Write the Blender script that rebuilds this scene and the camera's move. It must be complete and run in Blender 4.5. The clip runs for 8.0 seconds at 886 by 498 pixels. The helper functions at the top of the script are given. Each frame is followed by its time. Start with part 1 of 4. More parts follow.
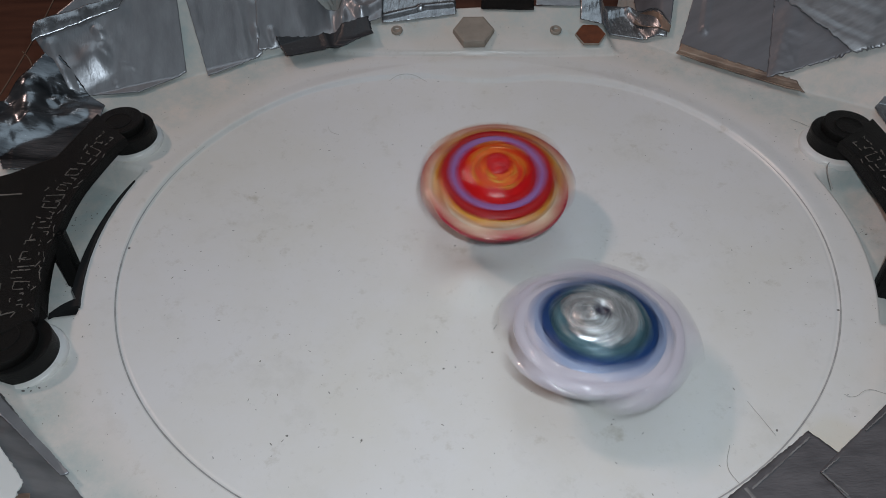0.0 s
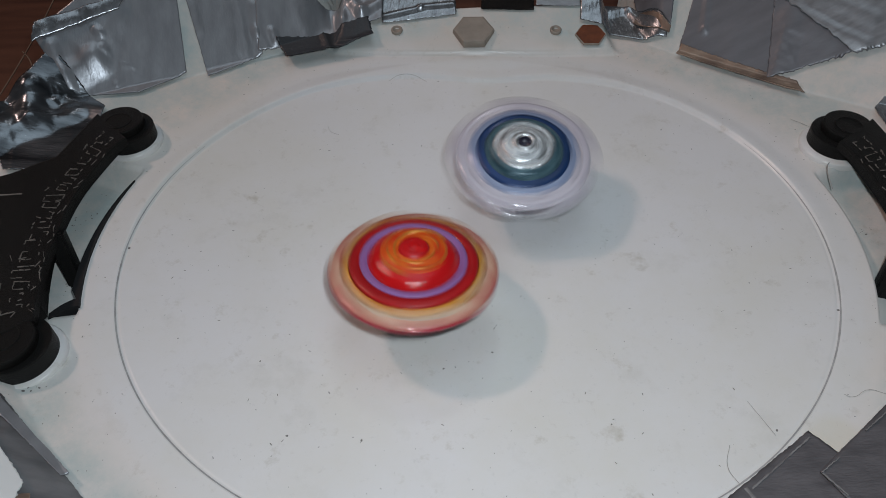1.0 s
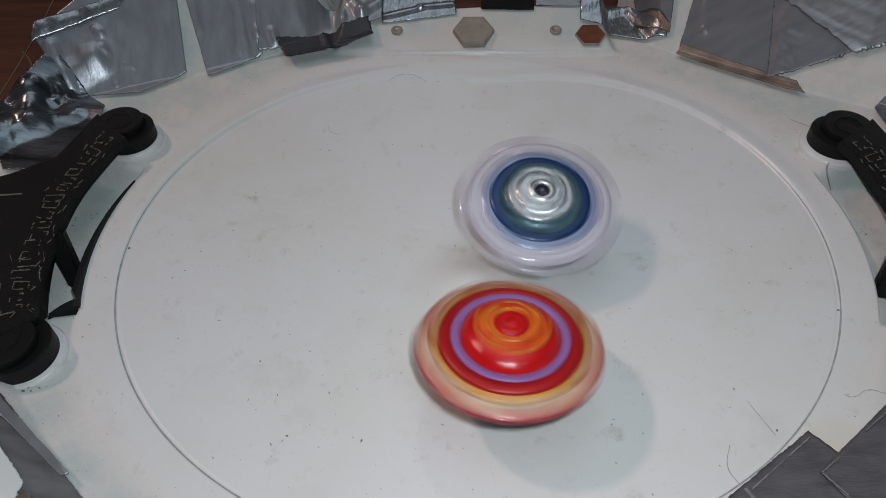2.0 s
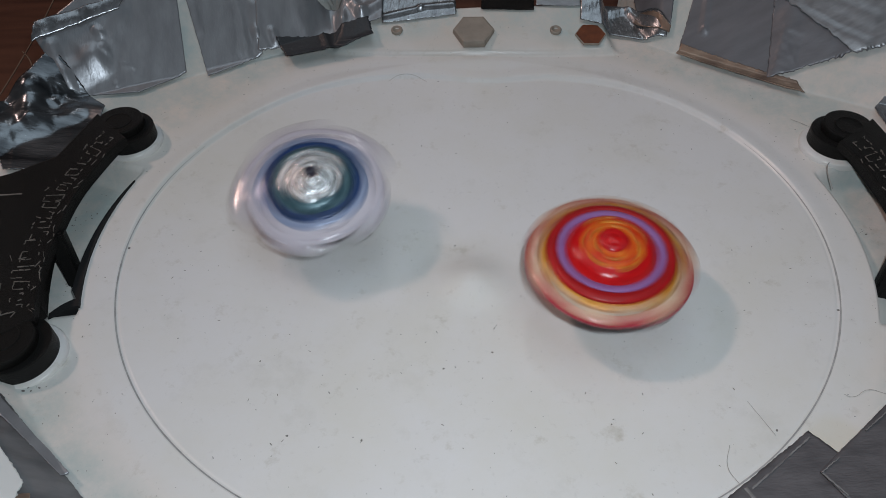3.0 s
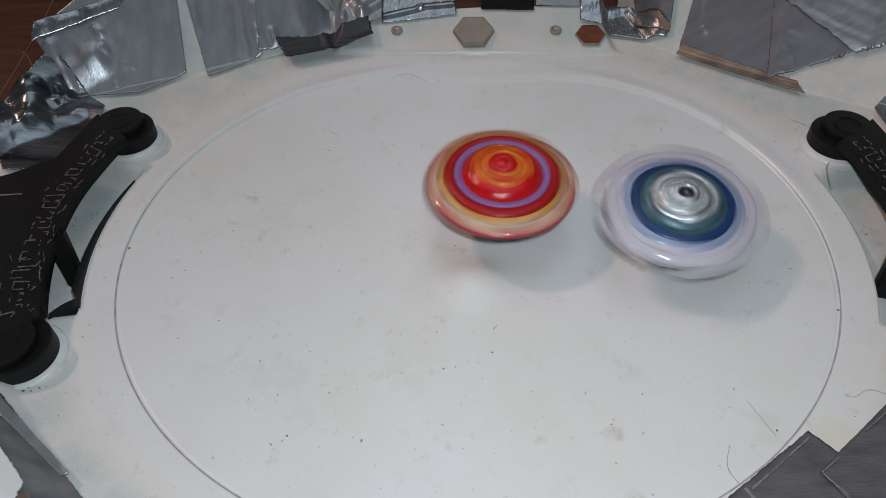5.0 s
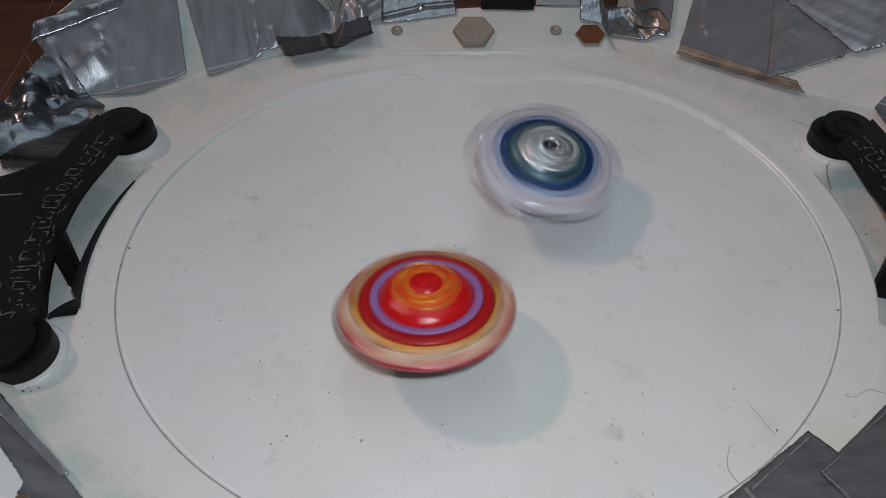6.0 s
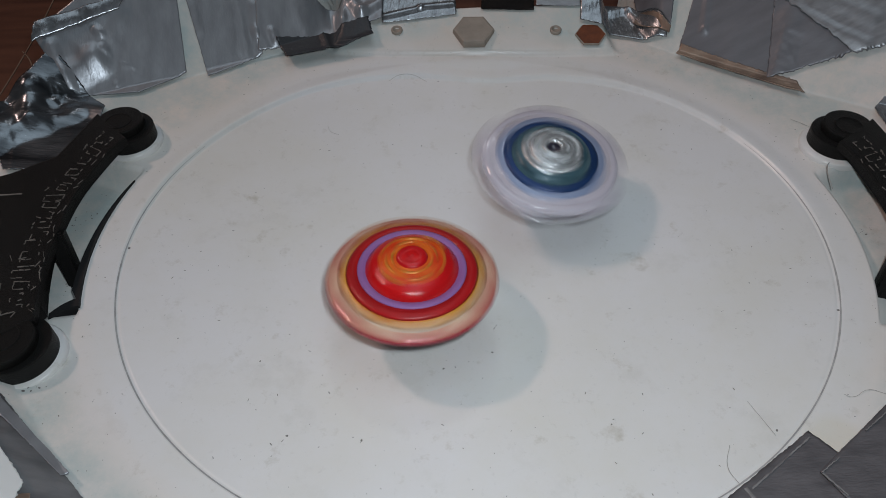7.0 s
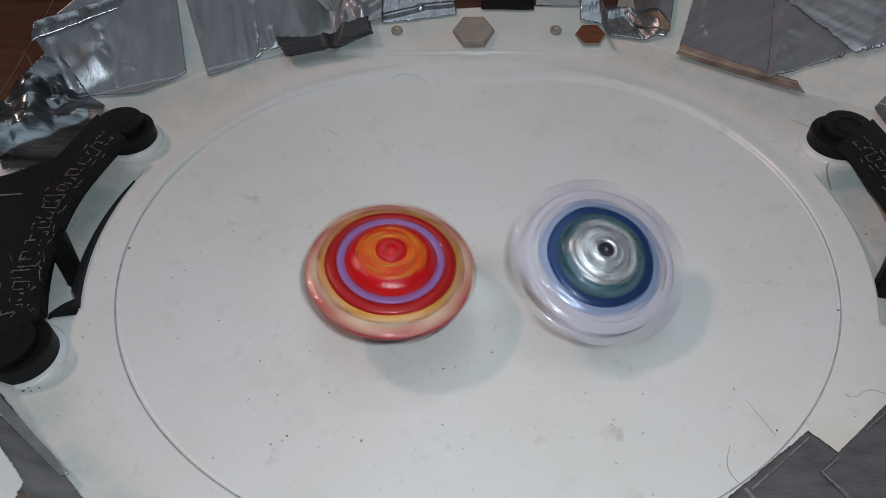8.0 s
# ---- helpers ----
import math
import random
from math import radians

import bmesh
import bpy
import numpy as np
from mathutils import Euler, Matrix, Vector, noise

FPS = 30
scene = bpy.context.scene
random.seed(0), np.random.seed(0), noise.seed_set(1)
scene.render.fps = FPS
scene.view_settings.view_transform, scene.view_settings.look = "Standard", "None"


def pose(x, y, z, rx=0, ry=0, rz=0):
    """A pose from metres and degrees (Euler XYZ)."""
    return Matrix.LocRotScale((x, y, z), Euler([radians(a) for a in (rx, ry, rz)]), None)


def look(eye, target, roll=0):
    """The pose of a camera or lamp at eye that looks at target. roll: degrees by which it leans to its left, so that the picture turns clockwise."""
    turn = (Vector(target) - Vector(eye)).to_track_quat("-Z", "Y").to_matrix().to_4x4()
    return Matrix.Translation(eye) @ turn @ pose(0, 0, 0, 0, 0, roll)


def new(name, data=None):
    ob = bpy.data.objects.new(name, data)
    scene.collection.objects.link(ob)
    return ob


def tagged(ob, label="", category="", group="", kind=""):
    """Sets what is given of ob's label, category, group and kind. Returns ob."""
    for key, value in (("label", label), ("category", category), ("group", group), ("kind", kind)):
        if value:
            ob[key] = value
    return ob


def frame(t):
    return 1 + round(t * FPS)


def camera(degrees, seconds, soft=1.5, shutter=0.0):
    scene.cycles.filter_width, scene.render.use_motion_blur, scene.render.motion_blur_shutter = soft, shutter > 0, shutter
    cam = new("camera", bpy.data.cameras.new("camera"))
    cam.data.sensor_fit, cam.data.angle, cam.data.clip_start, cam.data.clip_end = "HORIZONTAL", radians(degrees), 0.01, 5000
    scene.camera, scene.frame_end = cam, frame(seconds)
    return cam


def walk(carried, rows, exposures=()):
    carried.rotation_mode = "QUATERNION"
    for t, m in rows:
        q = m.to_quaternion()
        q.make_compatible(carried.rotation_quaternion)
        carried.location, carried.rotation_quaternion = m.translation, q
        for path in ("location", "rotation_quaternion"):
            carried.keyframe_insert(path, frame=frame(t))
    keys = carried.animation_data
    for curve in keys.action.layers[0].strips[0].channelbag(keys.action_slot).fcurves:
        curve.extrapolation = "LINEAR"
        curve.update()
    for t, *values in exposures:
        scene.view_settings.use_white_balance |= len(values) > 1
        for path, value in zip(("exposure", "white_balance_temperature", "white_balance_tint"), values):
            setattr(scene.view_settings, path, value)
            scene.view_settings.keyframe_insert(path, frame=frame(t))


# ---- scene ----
SECONDS = 8.0
cam = camera(64.0, SECONDS, soft=0.9, shutter=0.6)
EYE = Vector((-0.00925, -0.14812, 0.15748))
VIEW = look(EYE, (-0.00925, -0.00382, 0.0), -1.506)
walk(cam, [(0.0, VIEW), (SECONDS, VIEW)], exposures=[(0.0, 0.0), (0.5, 0.03), (1.0, 0.05), (1.5, 0.07), (3.0, 0.03), (3.5, 0.22), (4.0, 0.02), (4.5, 0.28), (6.0, -0.02), (6.5, 0.23), (7.0, 0.02), (7.5, 0.08), (SECONDS, 0.12)])

# ---- light: a dim room, a warm lamp, an added pale lamp behind the arena, the lamp of the phone ----
world = bpy.data.worlds.new("room_light")
scene.world = world
world.use_nodes = True
world.node_tree.nodes["Background"].inputs["Color"].default_value = (0.72, 0.88, 1.0, 1)
world.node_tree.nodes["Background"].inputs["Strength"].default_value = 0.12


def lamp(name, eye, target, size, power, colour):
    data = bpy.data.lights.new(name, "AREA")
    data.shape, data.size, data.energy, data.color = "DISK", size, power, colour
    ob = new(name, data)
    ob.matrix_world = look(eye, target)
    return ob


lamp("ceiling_lamp_light", (-1.00, 0.49, 1.265), (0, 0, 0), 0.12, 5.2, (1.0, 0.69, 0.60))
# broad cool fill added overhead to lift the ambient level, no real fixture
lamp("ceiling_panel_light", (0.2, 0.3, 2.36), (0.2, 0.3, 0), 1.8, 7.6, (0.74, 0.89, 1.0))
# added lamp behind the arena for a soft sheen; no source stands there
lamp("window_light", (0.02, 1.60, 2.02), (0, 0, 0), 0.20, 1.1, (0.95, 0.97, 1.0))
lamp("phone_lamp_light", EYE + Vector((0.012, 0.006, 0.014)), (0, 0.04, 0), 0.006, 0.247, (0.785, 0.895, 0.985))


# ---- materials ----
def material(name, colour, rough=0.5, metal=0.0, vary=0.12, scale=60.0, bump=0.05, bump_scale=400.0, coat=0.0,
             second=None, stretch=(1, 1, 1), amount=0.5, sharp=0.25, shine=0.5):
    """A surface with blotches of a second colour and fine relief."""
    mat = bpy.data.materials.new(name)
    mat.use_nodes = True
    tree = mat.node_tree
    n, link = tree.nodes, tree.links.new
    b = n["Principled BSDF"]
    co = n.new("ShaderNodeTexCoord")
    mp = n.new("ShaderNodeMapping")
    mp.inputs["Scale"].default_value = stretch
    link(co.outputs["Object"], mp.inputs["Vector"])
    big = n.new("ShaderNodeTexNoise")
    big.inputs["Scale"].default_value, big.inputs["Detail"].default_value = scale, 6
    link(mp.outputs[0], big.inputs["Vector"])
    ramp = n.new("ShaderNodeValToRGB")
    ramp.color_ramp.elements[0].position, ramp.color_ramp.elements[1].position = amount - sharp, amount + sharp
    two = second if second else tuple(c * (1 - vary) for c in colour)
    ramp.color_ramp.elements[0].color = (*two, 1)
    ramp.color_ramp.elements[1].color = (*colour, 1)
    link(big.outputs["Fac"], ramp.inputs["Fac"])
    link(ramp.outputs["Color"], b.inputs["Base Color"])
    fine = n.new("ShaderNodeTexNoise")
    fine.inputs["Scale"].default_value, fine.inputs["Detail"].default_value = bump_scale, 4
    link(mp.outputs[0], fine.inputs["Vector"])
    bp = n.new("ShaderNodeBump")
    bp.inputs["Strength"].default_value, bp.inputs["Distance"].default_value = bump, 0.0006
    link(fine.outputs["Fac"], bp.inputs["Height"])
    link(bp.outputs["Normal"], b.inputs["Normal"])
    mr = n.new("ShaderNodeMapRange")
    mr.inputs["To Min"].default_value, mr.inputs["To Max"].default_value = max(0.03, rough - 0.08), min(1, rough + 0.08)
    link(fine.outputs["Fac"], mr.inputs["Value"])
    link(mr.outputs[0], b.inputs["Roughness"])
    b.inputs["Metallic"].default_value = metal
    b.inputs["Coat Weight"].default_value = coat
    b.inputs["Coat Roughness"].default_value = 0.08
    b.inputs["Specular IOR Level"].default_value = shine
    return mat


def dirty_plastic(name="white_plastic", age=1.0, rough=0.36):
    """White moulded plastic: faint yellowing, grey dirt in patches, fine scratches; an old one also has its rim's shade
    painted in.
    """
    mat = material(name, (0.74, 0.73, 0.725), rough, 0, 0.04, 22, 0.0, 900)
    tree = mat.node_tree
    n, link = tree.nodes, tree.links.new
    b = n["Principled BSDF"]
    base = b.inputs["Base Color"].links[0].from_socket
    co = n.new("ShaderNodeTexCoord")

    def layer(colour_in, scale, lo, hi, tint, strength, detail=8):
        tex = n.new("ShaderNodeTexNoise")
        tex.inputs["Scale"].default_value, tex.inputs["Detail"].default_value, tex.inputs["Roughness"].default_value = scale, detail, 0.7
        link(co.outputs["Object"], tex.inputs["Vector"])
        mr = n.new("ShaderNodeMapRange")
        mr.inputs["From Min"].default_value, mr.inputs["From Max"].default_value = lo, hi
        mr.inputs["To Max"].default_value = strength
        link(tex.outputs["Fac"], mr.inputs["Value"])
        mix = n.new("ShaderNodeMix")
        mix.data_type = "RGBA"
        mix.inputs["B"].default_value = (*tint, 1)
        link(mr.outputs[0], mix.inputs["Factor"])
        link(colour_in, mix.inputs["A"])
        return mix.outputs["Result"]

    c = layer(base, 9, 0.42, 0.68, (0.64, 0.61, 0.51), min(1, 0.34 * age))
    c = layer(c, 55, 0.56, 0.76, (0.50, 0.48, 0.43), min(1, 0.24 * age))
    c = layer(c, 420, 0.60, 0.80, (0.36, 0.34, 0.32), 0.36)
    if age > 1.2:
        # cool shade of the outer rim painted in, blotched with handling dirt never swept clean
        far = n.new("ShaderNodeVectorMath")
        far.operation = "LENGTH"
        flat = n.new("ShaderNodeMapping")
        flat.inputs["Scale"].default_value = (1 / 0.106, 1 / 0.095, 0)
        link(co.outputs["Object"], flat.inputs["Vector"])
        link(flat.outputs[0], far.inputs[0])
        reach = n.new("ShaderNodeMapRange")
        reach.inputs["From Min"].default_value, reach.inputs["From Max"].default_value = 1.09, 1.16
        link(far.outputs["Value"], reach.inputs["Value"])
        blot = n.new("ShaderNodeTexNoise")
        blot.inputs["Scale"].default_value, blot.inputs["Detail"].default_value, blot.inputs["Roughness"].default_value = 34, 9, 0.72
        link(co.outputs["Object"], blot.inputs["Vector"])
        cut = n.new("ShaderNodeMapRange")
        cut.inputs["From Min"].default_value, cut.inputs["From Max"].default_value = 0.38, 0.62
        cut.inputs["To Max"].default_value = 1.0
        link(blot.outputs["Fac"], cut.inputs["Value"])
        both = n.new("ShaderNodeMath")
        both.operation = "MULTIPLY"
        link(reach.outputs[0], both.inputs[0])
        link(cut.outputs[0], both.inputs[1])
        rim_shade_dirt = n.new("ShaderNodeMix")
        rim_shade_dirt.data_type = "RGBA"
        rim_shade_dirt.inputs["B"].default_value = (0.49, 0.55, 0.53, 1)
        link(both.outputs[0], rim_shade_dirt.inputs["Factor"])
        # old yellowed band between the bowl and the grey-green outer rim, and brown dust on the back ledge
        for axes, at, lo, hi, tint in (((1 / 0.106, 1 / 0.095, 0), (0, 0, 0), 1.04, 1.14, (0.78, 0.62, 0.50)), ((1 / 0.058, 1 / 0.013, 0), (-0.005 / 0.058, -0.109 / 0.013, 0), 1.25, 0.85, (0.50, 0.42, 0.33)), ((1 / 0.0075, 1 / 0.0085, 0), (-0.0827 / 0.0075, 0.0707 / 0.0085, 0), 1.1, 0.7, (0.62, 0.56, 0.40))):
            place, gone = n.new("ShaderNodeMapping"), n.new("ShaderNodeVectorMath")
            place.inputs["Scale"].default_value, place.inputs["Location"].default_value = axes, at
            gone.operation = "LENGTH"
            link(co.outputs["Object"], place.inputs["Vector"])
            link(place.outputs[0], gone.inputs[0])
            span, patch, each = n.new("ShaderNodeMapRange"), n.new("ShaderNodeTexNoise"), n.new("ShaderNodeMath")
            span.inputs["From Min"].default_value, span.inputs["From Max"].default_value, span.inputs["To Max"].default_value = lo, hi, 0.6
            patch.inputs["Scale"].default_value, patch.inputs["Detail"].default_value = 48, 7
            each.operation = "MULTIPLY"
            link(gone.outputs["Value"], span.inputs["Value"])
            link(co.outputs["Object"], patch.inputs["Vector"])
            link(span.outputs[0], each.inputs[0])
            link(patch.outputs["Fac"], each.inputs[1])
            aged = n.new("ShaderNodeMix")
            aged.data_type = "RGBA"
            aged.inputs["B"].default_value = (*tint, 1)
            link(each.outputs[0], aged.inputs["Factor"])
            link(c, aged.inputs["A"])
            c = aged.outputs["Result"]
        link(c, rim_shade_dirt.inputs["A"])
        c = layer(rim_shade_dirt.outputs["Result"], 130, 0.60, 0.78, (0.38, 0.34, 0.26), 0.55)
    link(c, b.inputs["Base Color"])
    return mat


WHITE = dirty_plastic("white_plastic", 1.5, 0.31)
TABLE_WOOD = material("dark_wood", (0.13, 0.055, 0.033), 0.35, 0, 0.5, 14, 0.1, 300, stretch=(1, 9, 1), second=(0.055, 0.021, 0.013))
TAPE = material("grey_tape", (0.35, 0.36, 0.38), 0.32, 0.4, 0.3, 70, 0.11, 380, stretch=(4, 1.4, 1), second=(0.25, 0.255, 0.27))
TAPE_MATT = material("matt_grey_tape", (0.20, 0.20, 0.215), 0.42, 0.35, 0.3, 60, 0.07, 420, stretch=(1.4, 5, 1), second=(0.15, 0.15, 0.162))
TAPE_SHINY = material("shiny_tape", (0.44, 0.455, 0.48), 0.25, 0.8, 0.4, 90, 0.30, 300, stretch=(3, 1, 1), second=(0.25, 0.258, 0.27))
# near-black and pale blotches paint in reflections of the dark room and the lamp
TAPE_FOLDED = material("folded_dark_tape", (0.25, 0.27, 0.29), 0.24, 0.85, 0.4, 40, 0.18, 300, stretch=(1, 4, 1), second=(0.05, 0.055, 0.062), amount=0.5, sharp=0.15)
# copper colour carries the warm reflection of wood and lamp on the curled edge
TAPE_COPPER = material("tarnished_tape", (0.40, 0.29, 0.22), 0.36, 0.5, 0.4, 120, 0.7, 330, second=(0.20, 0.14, 0.11), sharp=0.18)
TAPE_PALE = material("pale_tape", (0.34, 0.345, 0.36), 0.36, 0.45, 0.3, 160, 0.09, 500, stretch=(1, 4, 1), second=(0.22, 0.225, 0.235))
TAPE_NEAR = material("streaked_tape", (0.25, 0.25, 0.257), 0.4, 0.3, 0.4, 45, 0.15, 600, stretch=(1, 3, 1), second=(0.12, 0.12, 0.125), sharp=0.15)
TAPE_DARK = material("dark_tape", (0.035, 0.037, 0.042), 0.42, 0.1, 0.4, 90, 0.3, 700)
WORN_LINE = material("worn_tape_line", (0.25, 0.24, 0.235), 0.6, 0.1, 0.3, 300, 0.2, 900, second=(0.13, 0.12, 0.12), sharp=0.15)
TAPE_FRONT = material("worn_tape", (0.135, 0.125, 0.130), 0.48, 0.2, 0.4, 90, 0.25, 500, stretch=(1, 3, 1), second=(0.08, 0.074, 0.078), sharp=0.2)
BLACK = material("black_print", (0.006, 0.0055, 0.005), 0.45, 0, 0.4, 300, 0.5, 2500, stretch=(1, 6, 1), shine=0.22)
SCUFF = material("scuffed_print", (0.25, 0.225, 0.20), 0.6, 0, 0.5, 800, 0.4, 3000)
BOLT_GREY = material("worn_grey_plastic", (0.34, 0.29, 0.24), 0.5, 0, 0.25, 200, 0.15, 900)
RUST = material("brown_inside", (0.19, 0.048, 0.012), 0.6, 0, 0.5, 300, 0.2, 900)
WALLPAINT = material("room_paint", (0.30, 0.30, 0.31), 0.8, 0, 0.1, 3, 0.05, 60)
PAPER = material("white_paper", (0.82, 0.82, 0.80), 0.7, 0, 0.08, 60, 0.1, 500)
GROOVE_LINE = material("groove_grime", (0.27, 0.265, 0.26), 0.8, 0, 0.3, 300, 0.1, 900, second=(0.44, 0.435, 0.43), amount=0.5)
SPECK = material("dirt", (0.21, 0.195, 0.18), 0.9, 0, 0.3, 900, 0.1, 900)
SEAM = material("pale_seam", (0.20, 0.13, 0.09), 0.6, 0, 0.3, 300, 0.1, 900)
HAIR = material("hair", (0.40, 0.37, 0.34), 0.6, 0, 0.3, 900, 0.1, 900)
RED = material("red_plastic", (0.66, 0.012, 0.012), 0.17, 0, 0.2, 420, 0.6, 500, second=(0.42, 0.006, 0.010), sharp=0.15, shine=0.5)
RED_DARK = material("dark_red_plastic", (0.52, 0.012, 0.014), 0.32, 0, 0.3, 420, 0.5, 500, coat=0.05, second=(0.22, 0.008, 0.010), sharp=0.15, shine=0.3)
ORANGE = material("orange_plastic", (0.72, 0.17, 0.016), 0.26, 0, 0.3, 460, 0.8, 500, coat=0.05, second=(0.58, 0.022, 0.010), sharp=0.12, amount=0.52, shine=0.3)
GOLD = material("gold_plastic", (0.78, 0.42, 0.045), 0.30, 0.25, 0.3, 460, 0.8, 500, coat=0.15, second=(0.42, 0.07, 0.015), sharp=0.14, shine=0.4)
CREAM = material("cream_plastic", (0.72, 0.58, 0.42), 0.32, 0, 0.12, 420, 0.4, 500, coat=0.15, second=(0.62, 0.38, 0.24), sharp=0.15, shine=0.35)
CRIMSON = material("crimson_edge", (0.46, 0.022, 0.05), 0.18, 0.05, 0.2, 420, 0.2, 500, coat=0.6, second=(0.34, 0.02, 0.03), sharp=0.15)
PURPLE = material("purple_sticker", (0.30, 0.16, 0.40), 0.40, 0, 0.2, 460, 0.4, 500, second=(0.24, 0.09, 0.24), sharp=0.12, shine=0.3)
STEEL = material("steel", (0.55, 0.56, 0.58), 0.22, 1.0, 0.15, 200, 0.05, 700)
SILVER = material("silver_plastic", (0.88, 0.89, 0.89), 0.26, 0.75, 0.4, 460, 1.0, 520, second=(0.34, 0.36, 0.37), sharp=0.10)
NAVY = material("navy_plastic", (0.018, 0.055, 0.19), 0.30, 0.1, 0.4, 460, 0.6, 500, coat=0.15, second=(0.012, 0.03, 0.07), sharp=0.12, shine=0.35)
TEAL = material("teal_plastic", (0.11, 0.20, 0.23), 0.28, 0.2, 0.4, 460, 0.9, 520, coat=0.2, second=(0.014, 0.050, 0.072), sharp=0.10, shine=0.4)
LILAC_DEEP = material("dull_lilac_plastic", (0.36, 0.30, 0.36), 0.30, 0, 0.1, 420, 0.3, 500, coat=0.3, second=(0.22, 0.17, 0.20), sharp=0.15)
LILAC = material("lilac_plastic", (0.58, 0.545, 0.595), 0.12, 0, 0.1, 420, 0.3, 500, coat=0.8, second=(0.46, 0.42, 0.48), sharp=0.15)
GAP_SHADE = material("dark_gap", (0.004, 0.004, 0.005), 0.8, 0, 0.3, 200, 0.05, 700)
PALE_BLUE = material("pale_blue_plastic", (0.30, 0.36, 0.52), 0.25, 0.1, 0.2, 200, 0.05, 700, coat=0.3)
DARK = material("dark_plastic", (0.03, 0.025, 0.045), 0.35, 0, 0.3, 200, 0.05, 700)


# ---- building ----
def mesh_of(name, verts, faces, mat, smooth_it=True):
    me = bpy.data.meshes.new(name)
    me.from_pydata(verts, [], faces)
    me.materials.append(mat)
    me.polygons.foreach_set("use_smooth", [smooth_it] * len(me.polygons))
    me.update()
    return me


def part(name, me, parent, label=""):
    ob = new(name, me)
    ob.parent = parent
    return tagged(ob, label)


def lathe(name, profile, mat, n=96, lobes=0, deep=0.0, from_r=0.0):
    """Turns a profile of (radius, height) round z, in millimetres; lobes cut into what lies outside from_r."""
    verts, faces = [], []
    for r, z in profile:
        for i in range(n):
            a = 2 * math.pi * i / n
            rr = r
            if lobes and r > from_r:
                saw = (a * lobes / (2 * math.pi)) % 1.0
                rr = r - deep * (r - from_r) / (25 - from_r) * (0.5 - 0.5 * math.cos(2 * math.pi * saw ** 1.6))
            verts.append((rr * math.cos(a) / 1000, rr * math.sin(a) / 1000, z / 1000))
    for k in range(len(profile) - 1):
        for i in range(n):
            j = (i + 1) % n
            faces.append((k * n + i, k * n + j, (k + 1) * n + j, (k + 1) * n + i))
    return mesh_of(name, verts, faces, mat)


def prism(name, outline, z0, z1, mat, bevel=0.0008, smooth_it=False):
    """An upright slab over a plan outline (counter-clockwise), with chamfered top edges."""
    bm = bmesh.new()
    low = [bm.verts.new((x, y, z0)) for x, y in outline]
    top = bm.faces.new(low)
    ext = bmesh.ops.extrude_face_region(bm, geom=[top])
    up = [v for v in ext["geom"] if isinstance(v, bmesh.types.BMVert)]
    for v in up:
        v.co.z = z1
    bmesh.ops.recalc_face_normals(bm, faces=bm.faces)
    if bevel:
        edges = [e for e in bm.edges if all(v in up for v in e.verts)]
        bmesh.ops.bevel(bm, geom=edges, offset=bevel, segments=2, profile=0.6, affect="EDGES", clamp_overlap=True)
    me = bpy.data.meshes.new(name)
    bm.to_mesh(me)
    bm.free()
    me.materials.append(mat)
    me.polygons.foreach_set("use_smooth", [smooth_it] * len(me.polygons))
    return me


# ---- the arena ----
A_X, A_Y = 0.106, 0.095      # half axes of the oval groove
BOWL = 0.007                 # depth of the bowl


def smooth(lo, hi, v):
    k = min(1.0, max(0.0, (v - lo) / (hi - lo)))
    return k * k * (3 - 2 * k)


# the slanted walls round the arena: the way each one faces (degrees) and its distance
WALLS = ((116, 0.1205), (54.5, 0.1230), (180, 0.158), (0, 0.160), (222, 0.122), (318, 0.124))


def wall_run(x, y):
    """How far a place lies up the slanted walls."""
    d = max(x * math.cos(radians(a)) + y * math.sin(radians(a)) - r for a, r in WALLS)
    gap = smooth(-0.062, -0.050, x) * (1 - smooth(0.071, 0.079, x)) if y > 0 else 0.0
    return max(0.0, d) * (1 - gap)


def groove_pull(x, y):
    """The far side of the groove is pulled in to a shallow wave."""
    if y <= 0:
        return 0.0
    return 0.045 * math.exp(-((x - 0.006) / 0.052) ** 4) + 0.062 * math.exp(-((x - 0.0075) / 0.021) ** 2)


